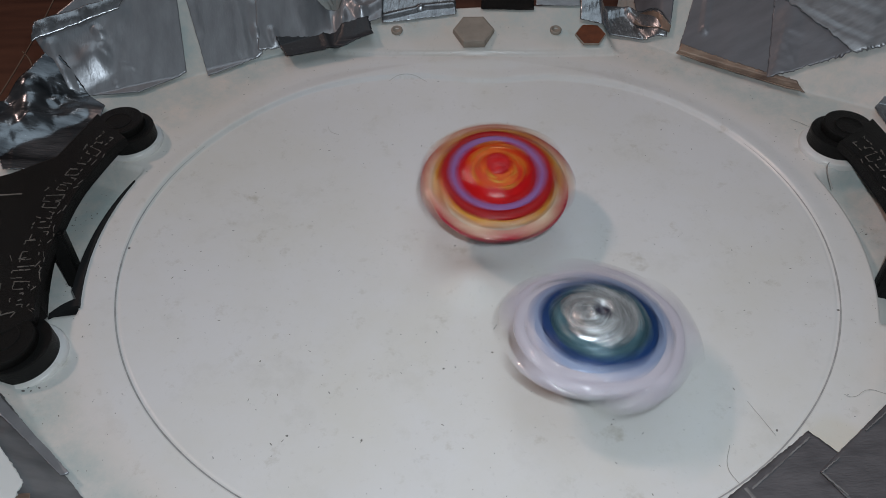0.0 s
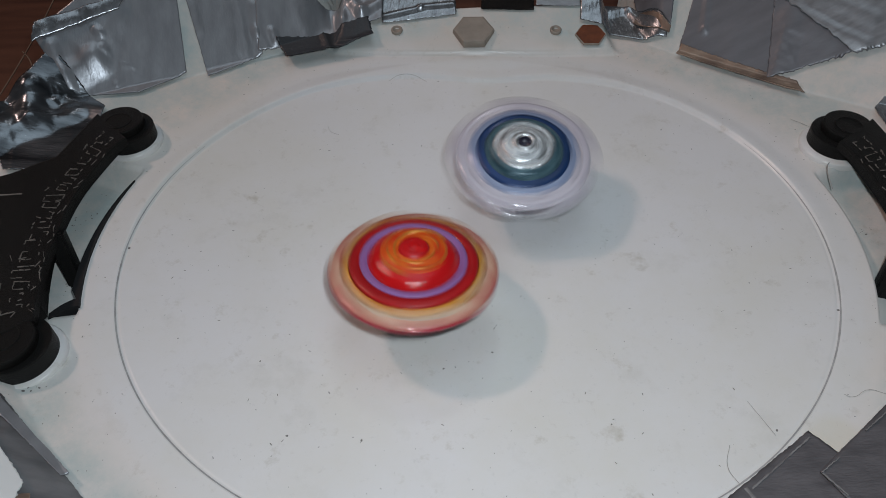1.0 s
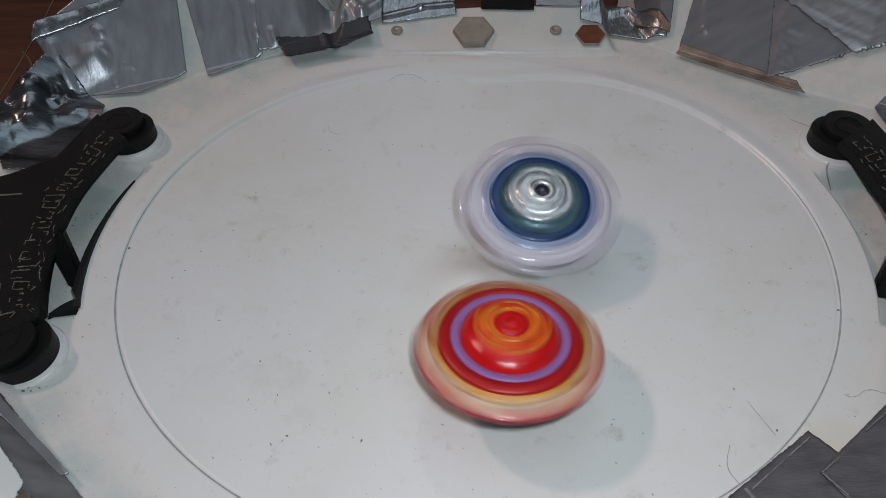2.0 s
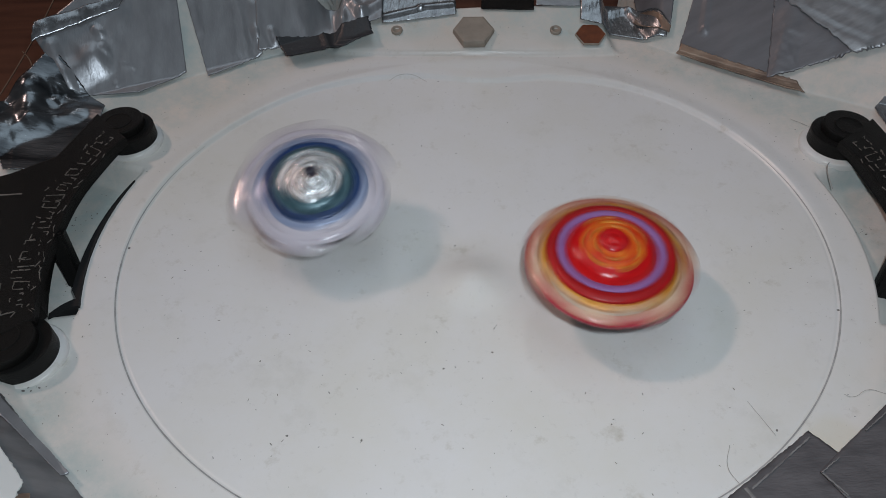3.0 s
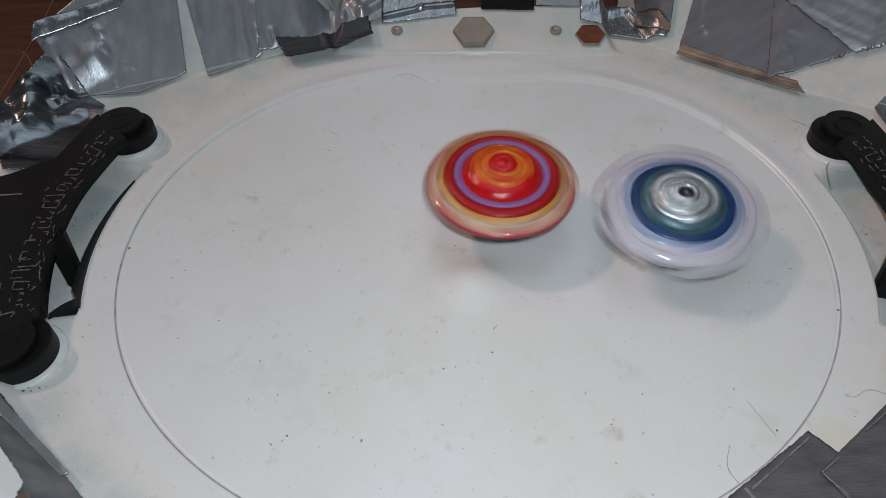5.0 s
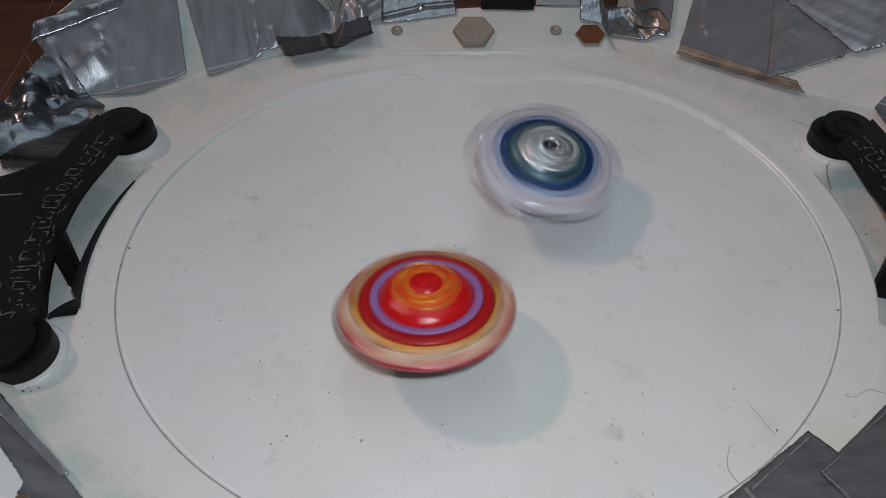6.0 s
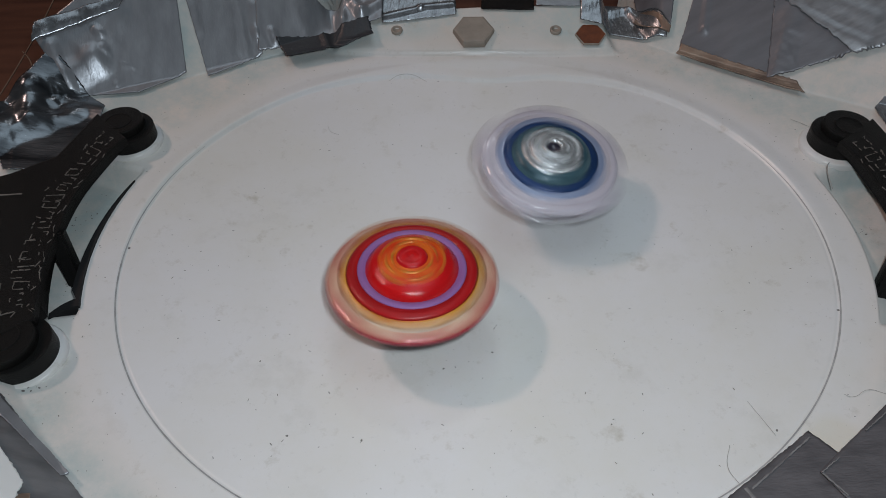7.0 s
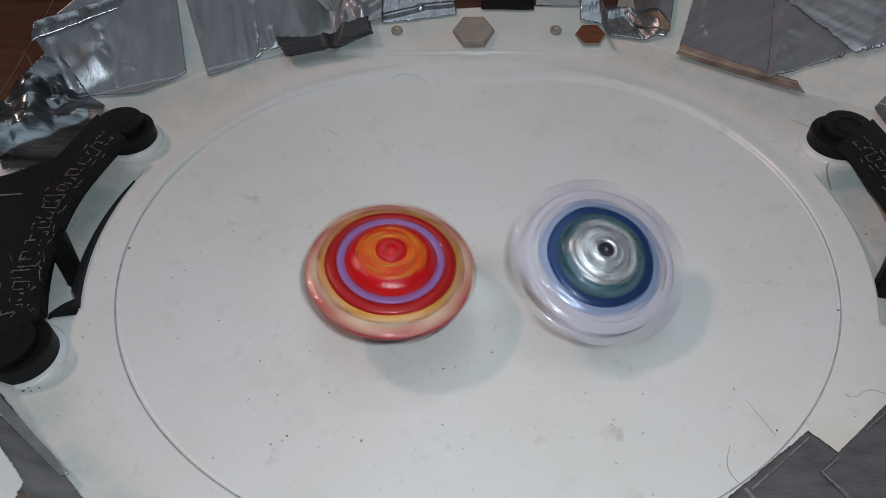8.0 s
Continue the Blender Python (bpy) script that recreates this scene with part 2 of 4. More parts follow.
def height(x, y, notches=True):
    """The arena's surface over the plan."""
    rho = math.hypot(x / A_X, y / A_Y)
    q = rho + groove_pull(x, y)
    if q < 1.0:
        z = -BOWL * (1 - rho * rho)
        z += 0.0038 * math.exp(-((x + 0.0008) / 0.0098) ** 2 - ((y + 0.0118) / 0.0080) ** 2)
    else:
        z = -BOWL * (1 - min(rho, 1.0) ** 2) + 0.014 * (q - 1.0)
    # a moulded lip round the bowl, broader on the far side
    far = smooth(-0.25, 0.35, y / A_Y)
    z += (0.00030 + 0.0009 * far) * smooth(0.9925 - 0.004 * far, 1.0015 + 0.006 * far, q) - 0.00012 * math.exp(-((q - 0.990) / 0.004) ** 2) * (1 - far)
    z -= 0.0005 * far * smooth(1.010, 1.060, q)
    y_ledge = y + 0.048 * (x - 0.009)
    ledge = smooth(0.0966, 0.0984, y_ledge) * smooth(-0.0505, -0.0465, x + 0.25 * max(0.0, 0.104 - y)) * (1 - smooth(0.0560, 0.0600, x - 0.25 * max(0.0, 0.104 - y)))
    z += (0.0018 + 0.25 * max(0.0, y_ledge - 0.0984)) * ledge
    run = wall_run(x, y)
    z += min(run, 0.030) * 0.92
    if notches and 1.083 < rho:
        a = math.degrees(math.atan2(y / A_Y, x / A_X)) % 360
        if x < 0:
            k = smooth(160.5, 163.5, a) * (1 - smooth(192.0, 195.0, a))
        else:
            a = (a + 180) % 360 - 180
            k = smooth(-21, -18, a) * (1 - smooth(10.5, 13.5, a))
        z -= 0.008 * k * smooth(1.085, 1.094, rho) * (1 - smooth(1.36, 1.38, rho))
    z -= (0.10 if notches else 0.012) * smooth(0.0305, 0.0325, run)
    if notches:
        z -= 0.10 * smooth(0.1656, 0.1668, 0.425 * y - 0.905 * x)
    if notches and y > 0.1165 and run < 0.001:
        z -= 0.0015 * smooth(0.1165, 0.1185, y) ** 2 + 0.09 * smooth(0.1183, 0.1200, y)
    return z


def ring_mesh(name, rings, n_a, closed_centre, mat):
    verts, faces = [], []
    first = 0
    if closed_centre:
        verts.append((0.0, 0.0, height(0, 0)))
        first = 1
        faces += [(0, 1 + i, 1 + (i + 1) % n_a) for i in range(n_a)]
    for rho in rings:
        for i in range(n_a):
            a = 2 * math.pi * i / n_a
            x, y = rho * A_X * math.cos(a), rho * A_Y * math.sin(a)
            verts.append((x, y, height(x, y)))
    for k in range(len(rings) - 1):
        for i in range(n_a):
            j = (i + 1) % n_a
            faces.append((first + k * n_a + i, first + (k + 1) * n_a + i, first + (k + 1) * n_a + j, first + k * n_a + j))
    return mesh_of(name, verts, faces, mat)


def circle(x, y, r, n=40, turn=0.0):
    return [(x + r * math.cos(2 * math.pi * i / n + turn), y + r * math.sin(2 * math.pi * i / n + turn)) for i in range(n)]


def arc(rho, a0, a1, step=2):
    count = max(2, int(abs(a1 - a0) / step) + 1)
    return [(rho * A_X * math.cos(radians(a0 + (a1 - a0) * i / (count - 1))), rho * A_Y * math.sin(radians(a0 + (a1 - a0) * i / (count - 1)))) for i in range(count)]


def arena():
    thing = tagged(new("spinning_top_arena"), "shallow white plastic bowl arena with a dirty worn rim", "arena")
    inner = [0.03 * k for k in range(1, 30)] + [0.885 + 0.0021 * k for k in range(66)]
    outer = [inner[-1] + 0.0058 * k for k in range(0, 116)]
    part("bowl", ring_mesh("bowl", inner, 540, True, WHITE), thing, "smooth white bowl with a fine groove round it")
    part("rim", ring_mesh("rim", outer, 540, False, WHITE), thing, "white plastic rim with slanted walls and two pockets")
    # hexagonal boss, its two pegs and the hexagonal hole on the back ledge
    z = height(0.005, 0.106) - 0.0003
    hexa = prism("hex_boss", circle(0, 0, 0.0083, 6), -0.001, 0.0022, BOLT_GREY, 0.0010)
    ob = part("hex_boss", hexa, thing, "worn grey hexagonal boss")
    ob.matrix_basis = pose(0.0052, 0.1060, z, 12, 0, -1.5)
    for x in (-0.0254, 0.0378):
        y = 0.1085 if x < 0 else 0.1055
        me = lathe("peg", [(2.3, -0.4), (2.3, 0.5), (1.9, 0.9), (1.5, 0.7), (1.2, 0.15), (0, 0.1)], BOLT_GREY, 28)
        ob = part("peg", me, thing, "small round moulded peg")
        ob.matrix_basis = pose(x, y, height(x, y), 12, 0, 0)
    me = prism("hex_hole", circle(0, 0, 0.0057, 6), -0.0006, 0.00025, RUST, 0.0)
    ob = part("hex_hole", me, thing, "hexagonal hole with a rusty brown inside")
    ob.matrix_basis = pose(0.0512, 0.1023, height(0.0512, 0.1023) + 0.0005, 13, 0, -4)
    me = prism("hex_lip", circle(0, 0, 0.0061, 6), -0.0006, 0.00012, BOLT_GREY, 0.0)
    ob = part("hole_edge", me, thing)
    ob.matrix_basis = pose(0.0512, 0.1023, height(0.0512, 0.1023) + 0.0005, 13, 0, -4)
    # round seats under the feet of the guards
    for x, y in ((-0.1166, 0.0482), (-0.1200, -0.0410), (0.1224, 0.0353)):
        zz = height(x * 0.94, y * 0.94)
        me = lathe("round_seat", [(10.9, -1.0), (10.9, 0.9), (10.3, 1.5), (0, 1.6)], WHITE, 48)
        ob = part("round_seat", me, thing)
        ob.location = (x, y, zz)
    # a thin grey line along the groove on the near sides
    verts, faces = [], []
    count = 340
    for i in range(count + 1):
        a = radians(150 + 236 * i / count)
        wide = 0.0026 * min(1.0, 6 * i / count, 6 * (1 - i / count)) * (0.8 + 0.35 * noise.noise(Vector((i * 0.11, 0, 0))))
        for q in (0.9962 - wide, 0.9966 + wide * 0.6):
            x, y = q * A_X * math.cos(a), q * A_Y * math.sin(a)
            pull = groove_pull(x, y)
            x, y = x * (1 - pull), y * (1 - pull)
            verts.append((x, y, height(x, y) + 0.00012))
    for i in range(count):
        faces.append((2 * i, 2 * i + 1, 2 * i + 3, 2 * i + 2))
    part("groove_grime", mesh_of("groove_grime", verts, faces, GROOVE_LINE), thing, "thin grey line along the groove")
    # a solid black strip in place of the gap's shade along the pocket's inner edge
    hook = [(1.081 + 0.075 * k / 8, 193.5 + 1.6 * (k / 8) ** 2) for k in range(1, 9)]
    outer_edge = [(r * A_X * math.cos(radians(a)), r * A_Y * math.sin(radians(a))) for r, a in hook]
    back = [((r - 0.0) * A_X * math.cos(radians(a - 1.0 - 0.6 * (1 - i / 8))), r * A_Y * math.sin(radians(a - 1.0 - 0.6 * (1 - i / 8)))) for i, (r, a) in reversed(list(enumerate(hook)))]
    outline = arc(1.081, 164, 193.5) + outer_edge + back + [(q * A_X * math.cos(radians(a)), q * A_Y * math.sin(radians(a))) for q, a in ((1.082 + 0.022 * (k / 12) ** 0.8, 164.5 + 25.5 * k / 12) for k in range(12, -1, -1))]
    part("pocket_gap", prism("pocket_gap", outline, -0.004, 0.0026, GAP_SHADE, 0.0), thing, "black strip painted as the shaded gap at the pocket edge")
    return thing


ARENA = arena()


def tape_mesh(corners, mat, lift=0.0008, wrinkle=0.0005, torn=0.0004, seed=0, n=44, m=34, folds=(), curl=0.0, creased=0.3, freq=45.0, name="tape_strip", bow=None, ridges=()):
    """A strip of tape laid over the arena. corners: plan, round the strip, the free lower edge first. folds: ridges (u, v, u, v, height, width) over the strip; ridges: the same in plan (mm). bow: where the lower edge bends and by how much (mm)."""
    a, b, c, d = [Vector((x / 1000, y / 1000)) for x, y in corners]
    off = Vector((seed * 3.7, seed * 1.3, 0))
    verts, faces = [], []
    for j in range(m + 1):
        for i in range(n + 1):
            u, v = i / n, j / m
            p = a.lerp(b, u).lerp(d.lerp(c, u), v)
            if bow:
                p = p + Vector((bow[1], bow[2])) / 1000 * min(u / bow[0], (1 - u) / (1 - bow[0])) * (1 - v)
            edge = (u in (0.0, 1.0)) or (v in (0.0, 1.0))
            if edge and torn:
                k = noise.noise_vector(Vector((p.x, p.y, 0)) * 1500 + off) * 0.7 + 0.4 * noise.noise_vector(Vector((p.x, p.y, 0)) * 120 + off)
                p = p + Vector((k.x, k.y)) * torn
            z = height(p.x, p.y, False) + lift
            w = noise.noise(Vector((p.x * freq, p.y * freq, 0)) + off) + 0.35 * noise.noise(Vector((p.x, p.y, 3)) * freq * 3.3 + off)
            crease = abs(noise.noise(Vector(((p.x + 0.4 * p.y) * 55, (p.y - 0.4 * p.x) * 22, 7)) + off))
            z += wrinkle * (w + 1.0 + 1.6 * max(0.0, 1 - crease / 0.10) * creased)
            for u0, v0, u1, v1, h, wide in folds:
                du, dv = u1 - u0, v1 - v0
                s = min(1.0, max(0.0, ((u - u0) * du + (v - v0) * dv) / (du * du + dv * dv)))
                dist = math.hypot(u - u0 - s * du, v - v0 - s * dv)
                z += h * max(0.0, 1 - dist / wide) ** 1.5
            for x0, y0, x1, y1, h, wide in ridges:
                f, t = Vector((x0, y0)) / 1000, Vector((x1, y1)) / 1000
                s = min(1.0, max(0.0, (p - f).dot(t - f) / (t - f).length_squared))
                k = max(0.0, 1 - (p - f.lerp(t, s)).length * 1000 / (wide * (1 + 0.3 * noise.noise(Vector((p.x, p.y, 1)) * 120 + off))))
                z += h / 1000 * k * k * (3 - 2 * k)
            z += curl * max(0.0, 1 - v / 0.35) ** 2
            verts.append((p.x, p.y, z))
    row = n + 1
    for j in range(m):
        for i in range(n):
            k = j * row + i
            faces.append((k, k + 1, k + row + 1, k + row))
    count = len(verts)
    verts += [(x, y, z - 0.0003) for x, y, z in verts]
    faces += [tuple(count + k for k in reversed(f)) for f in faces]
    rim = [i for i in range(row)] + [j * row + n for j in range(1, m + 1)] + [m * row + i for i in range(n - 1, -1, -1)] + [j * row for j in range(m - 1, 0, -1)]
    for k in range(len(rim)):
        p, q = rim[k], rim[(k + 1) % len(rim)]
        faces.append((q, p, p + count, q + count))
    return mesh_of(name, verts, faces, mat)


def tape(label, corners, mat, **more):
    return tagged(new("tape_strip", tape_mesh(corners, mat, **more)), label, "tape")


# far corner beside the dark table
t = tape("grey cloth tape strip wrapped over the slanted wall", [(-141.0, 67.1), (-104.3, 84.0), (-109.5, 124.0), (-152.1, 79.3)], TAPE, seed=1, wrinkle=0.00022, torn=0.0002, lift=0.0010, n=100, m=80, bow=(0.58, 0.8, -5.0),
         ridges=((-141.6, 71.2, -133.0, 78.2, 1.6, 5.5), (-146.4, 77.2, -141.0, 67.5, 1.2, 4.0), (-132.8, 86.1, -131.4, 85.6, 0.7, 2.4), (-130.5, 82.0, -129.8, 81.7, 0.6, 2.0), (-127.1, 73.3, -126.9, 73.3, 0.3, 1.8), (-127.4, 91.5, -134.6, 79.8, 1.1, 7.0), (-121.3, 88.8, -123.5, 74.3, 0.2, 5.0), (-125.1, 79.7, -122.0, 80.0, 0.2, 1.5),))
part("turned_edge", tape_mesh([(-151.8, 76.6), (-125.3, 93.9), (-122.7, 98.7), (-151.0, 81.9)], TAPE_SHINY, seed=21, lift=0.0014, wrinkle=0.00035, n=80, m=14, creased=0.6, freq=110, ridges=((-151.6, 78.7, -125.1, 95.5, 1.2, 5.0),)), t, "bright crumpled turned-over edge")
tape("grey cloth tape strip folded over the wall", [(-96.5, 83.4), (-77.7, 96.6), (-75.8, 118.8), (-109.6, 120.0)], TAPE, seed=2, wrinkle=0.00022, lift=0.001, torn=0.0004, n=70, m=50,
     ridges=((-80.1, 109.2, -79.2, 101.9, 0.9, 3.5), (-79.2, 101.9, -77.8, 96.9, 0.7, 3.0), (-101.6, 102.6, -99.6, 97.1, 0.3, 2.5), (-85.2, 104.5, -84.2, 95.4, 0.2, 3.0),))
tape("folded tape with painted dark and bright reflections, crumpled over the corner", [(-150.9, 28.5), (-127.9, 61.8), (-146.5, 78.0), (-164.4, 50.9)], TAPE_FOLDED, seed=8, wrinkle=0.0004, torn=0.0004, lift=0.0012, creased=0.15, freq=30.0, n=100, m=90, bow=(0.60, 8.1, -17.7),
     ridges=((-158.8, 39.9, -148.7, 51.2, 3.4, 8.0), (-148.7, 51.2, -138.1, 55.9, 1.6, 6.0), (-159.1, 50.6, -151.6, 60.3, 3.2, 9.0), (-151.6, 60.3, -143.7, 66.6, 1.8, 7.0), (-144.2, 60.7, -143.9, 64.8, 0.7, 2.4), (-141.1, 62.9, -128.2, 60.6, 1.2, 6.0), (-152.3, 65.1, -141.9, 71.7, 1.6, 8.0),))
tape("black tape flap hanging from the wall", [(-67.0, 92.3), (-34.3, 103.0), (-36.8, 111.5), (-72.4, 101.6)], TAPE_DARK, seed=4, lift=0.0034, wrinkle=0.0003, torn=0.0007, curl=0.001,
     folds=((0.48, 0, 0.5, 1, 0.0010, 0.08),))
tape("shiny crumpled grey tape strip above the black flap", [(-79.1, 96.8), (-31.3, 112.6), (-30.7, 127.0), (-79.7, 112.9)], TAPE, seed=3, wrinkle=0.0003, lift=0.0020, n=80, m=40,
     ridges=((-51.9, 122.9, -47.7, 112.0, 1.6, 3.6), (-42.9, 119.0, -39.5, 114.6, 1.6, 3.4), (-39.5, 114.6, -31.9, 119.4, 1.6, 3.4), (-65.7, 113.5, -61.8, 107.4, 0.4, 4.0), (-57.6, 119.7, -54.6, 112.9, 0.4, 3.0), (-73.5, 102.9, -72.4, 100.7, 1.0, 2.4),))
tape("shiny grey tape along the back edge", [(-31.3, 111.4), (-1.3, 113.9), (-1.5, 121.0), (-31.5, 122.6)], TAPE_SHINY, seed=5, wrinkle=0.0002, ridges=((-30.4, 113.8, -15.6, 117.0, 1.0, 2.0), (-15.6, 117.6, -3.0, 118.0, 0.9, 2.2),))
tape("black tape over the back edge", [(8.7, 115.4), (29.8, 114.4), (30.5, 123.9), (9.2, 124.5)], BLACK, seed=14, wrinkle=0.0003)
tape("clear glossy tape over the back edge", [(30.8, 116.5), (48.4, 115.2), (49.8, 126.6), (31.7, 127.6)], TAPE_PALE, seed=15, wrinkle=0.0002)
t = tape("shiny grey tape folded over the back edge", [(47.6, 108.5), (80.0, 97.6), (82.9, 112.0), (50.2, 126.6)], TAPE_SHINY, seed=6, wrinkle=0.0002, lift=0.0014, n=60, m=40,
         ridges=((49.2, 115.1, 68.4, 119.3, 1.4, 5.0), (69.6, 117.0, 76.2, 100.1, 1.4, 4.0),))
part("grey_panel", tape_mesh([(71.7, 116.0), (81.2, 99.8), (83.2, 110.2), (72.0, 131.7)], TAPE_MATT, seed=26, lift=0.0026, wrinkle=0.0002, n=24, m=24), t, "matt grey tape end")
part("curled_edge", tape_mesh([(68.7, 107.8), (80.3, 97.1), (81.2, 99.4), (72.1, 114.4)], TAPE_COPPER, seed=16, lift=0.0020, wrinkle=0.0004, n=40, m=14, curl=0.0015), t, "copper-coloured curled edge")
t = tape("wide grey cloth tape strip on the slanted wall", [(84.0, 92.5), (111.9, 70.7), (121.5, 107.8), (91.5, 109.7)], TAPE_MATT, seed=7, wrinkle=0.00018, n=80, m=60,
         ridges=((93.7, 101.7, 92.3, 94.5, 0.4, 2.2), (92.4, 94.1, 93.0, 93.3, 0.4, 1.6), (101.8, 88.2, 99.7, 81.0, 0.2, 6.0),))
part("curled_edge", tape_mesh([(82.1, 89.5), (120.5, 60.3), (119.9, 66.2), (84.6, 92.9)], TAPE_COPPER, seed=17, lift=0.0017, wrinkle=0.0003, n=70, m=12, curl=0.0004), t, "curled lower edge tinted with a warm reflection")
part("folded_side", tape_mesh([(111.1, 70.9), (136.4, 67.4), (130.2, 102.3), (115.3, 96.7)], TAPE_MATT, seed=27, lift=0.0015, wrinkle=0.0002, torn=0.0010, n=70, m=50,
     ridges=((113.7, 71.0, 117.7, 84.2, 0.8, 6.0), (113.1, 72.9, 117.6, 69.6, 0.2, 1.6), (113.9, 74.8, 118.4, 71.5, 0.2, 1.6), (114.6, 76.7, 119.2, 73.3, 0.2, 1.6), (115.4, 78.6, 119.9, 75.2, 0.2, 1.6), (116.2, 80.5, 120.7, 77.1, 0.2, 1.6), (117.0, 82.3, 121.5, 79.0, 0.2, 1.6), (120.6, 82.1, 130.0, 73.7, 0.4, 4.0),)), t, "grey side folded back on the strip")
tape("pale scuffed tape strip along the top of the wall", [(136.6, 66.1), (145.7, 64.6), (150.1, 87.3), (110.5, 99.1)], TAPE_PALE, seed=18, lift=0.0022, wrinkle=0.0002, torn=0.0007, n=90, m=30,
     ridges=((119.9, 85.5, 139.0, 67.0, 0.7, 3.0), (127.4, 86.4, 141.6, 73.2, 0.6, 3.5),))
tape("small shiny tape end beside the guard", [(139.5, 48.5), (140.2, 36.6), (148.4, 46.8), (143.0, 51.5)], TAPE_SHINY, seed=19, lift=0.002, wrinkle=0.0006)
t = tape("worn grey tape strip along the near wall", [(-119.1, -54.1), (-87.7, -83.8), (-95.7, -90.8), (-114.6, -76.6)], TAPE_NEAR, seed=9, torn=0.0004, wrinkle=0.0004, creased=0.6, n=90, m=30,
         ridges=((-110.4, -68.2, -97.6, -81.6, 0.8, 4.0), (-112.2, -62.4, -95.4, -78.7, 0.5, 3.0),))
part("inner_layer", tape_mesh([(-117.6, -56.2), (-95.2, -75.3), (-96.6, -76.2), (-116.1, -60.7)], TAPE, seed=29, lift=0.0032, wrinkle=0.0002, torn=0.0003, n=60, m=12), t, "lighter grey inner layer")
tagged(new("paper_scrap", tape_mesh([(-114.0, -66.6), (-100.0, -80.9), (-98.7, -87.1), (-110.6, -82.0)], PAPER, seed=33, lift=0.0034, wrinkle=0.0005, torn=0.0005, n=40, m=24, name="paper_scrap")), "torn white paper scrap stuck over the tape", "paper")
tape("small dark tape end under the paper scrap", [(-101.3, -85.4), (-97.9, -83.2), (-96.1, -86.8), (-100.3, -88.5)], TAPE_COPPER, seed=34, lift=0.003, wrinkle=0.0006, n=24, m=16)
t = tape("dark worn tape strip across the near rim", [(48, -86.5), (77, -67.2), (94, -91), (64, -108)], TAPE_FRONT, seed=10, wrinkle=0.0003)
part("worn_edge", tape_mesh([(59.2, -81.5), (76.7, -69.2), (76.6, -68.8), (59.0, -81.1)], WORN_LINE, seed=41, lift=0.0013, wrinkle=0.00015, torn=0.0003, n=50, m=3), t, "pale worn line on the tape")
part("worn_edge", tape_mesh([(57.3, -81.3), (58.8, -85.2), (59.6, -84.7), (58.1, -80.7)], WORN_LINE, seed=42, lift=0.0013, wrinkle=0.00015, torn=0.0003, n=50, m=3), t, "pale worn line on the tape")
t = tape("dark worn tape strip over the near wall", [(75.0, -78.2), (103, -57.5), (120, -72), (84, -98)], TAPE_FRONT, seed=11, lift=0.0014, wrinkle=0.0003, torn=0.0002)
part("worn_edge", tape_mesh([(75.3, -78.7), (80.4, -75.3), (80.4, -75.1), (75.2, -78.5)], WORN_LINE, seed=43, lift=0.0021, wrinkle=0.00015, torn=0.0003, n=50, m=3), t, "pale worn line on the tape")
part("worn_edge", tape_mesh([(75.0, -79.0), (78.2, -84.7), (78.5, -84.5), (75.3, -78.8)], WORN_LINE, seed=44, lift=0.0021, wrinkle=0.00015, torn=0.0003, n=50, m=3), t, "pale worn line on the tape")
part("worn_edge", tape_mesh([(89.0, -69.0), (100.4, -61.6), (100.4, -61.3), (89.0, -68.7)], WORN_LINE, seed=45, lift=0.0021, wrinkle=0.00015, torn=0.0003, n=50, m=3), t, "pale worn line on the tape")


def flowing(points, per=5):
    """A smooth line through plan points in millimetres."""
    pts = [Vector(p) / 1000 for p in points]
    out = []
    for k in range(len(pts) - 1):
        p0, p1, p2, p3 = pts[max(0, k - 1)], pts[k], pts[k + 1], pts[min(len(pts) - 1, k + 2)]
        for i in range(per):
            s = i / per
            q = 0.5 * (2 * p1 + (p2 - p0) * s + (2 * p0 - 5 * p1 + 4 * p2 - p3) * s ** 2 + (3 * p1 - p0 - 3 * p2 + p3) * s ** 3)
            out.append((q.x, q.y))
    return out + [tuple(pts[-1])]


BAR_LOW = flowing(((-117.2, 42.2), (-120.1, 32.4), (-123.0, 20.5), (-123.9, 9.3), (-123.6, -0.8), (-122.3, -10.7), (-120.0, -20.9), (-117.6, -28.9)))
BAR_TOP = flowing(((-113.0, 39.2), (-116.7, 31.5), (-119.8, 18.6), (-121.2, 8.0), (-120.8, -3.8), (-120.1, -14.7), (-118.2, -26.9), (-116.0, -35.4)))


def on_bar(k, across):
    """A place on the bar's top: k from foot to foot, across in metres away from the bowl."""
    f = k * (len(BAR_TOP) - 1)
    i = min(int(f), len(BAR_TOP) - 2)
    p, q = Vector(BAR_TOP[i]), Vector(BAR_TOP[i + 1])
    way = (q - p).normalized()
    return p.lerp(q, f - i) + Vector((way.y, -way.x)) * across


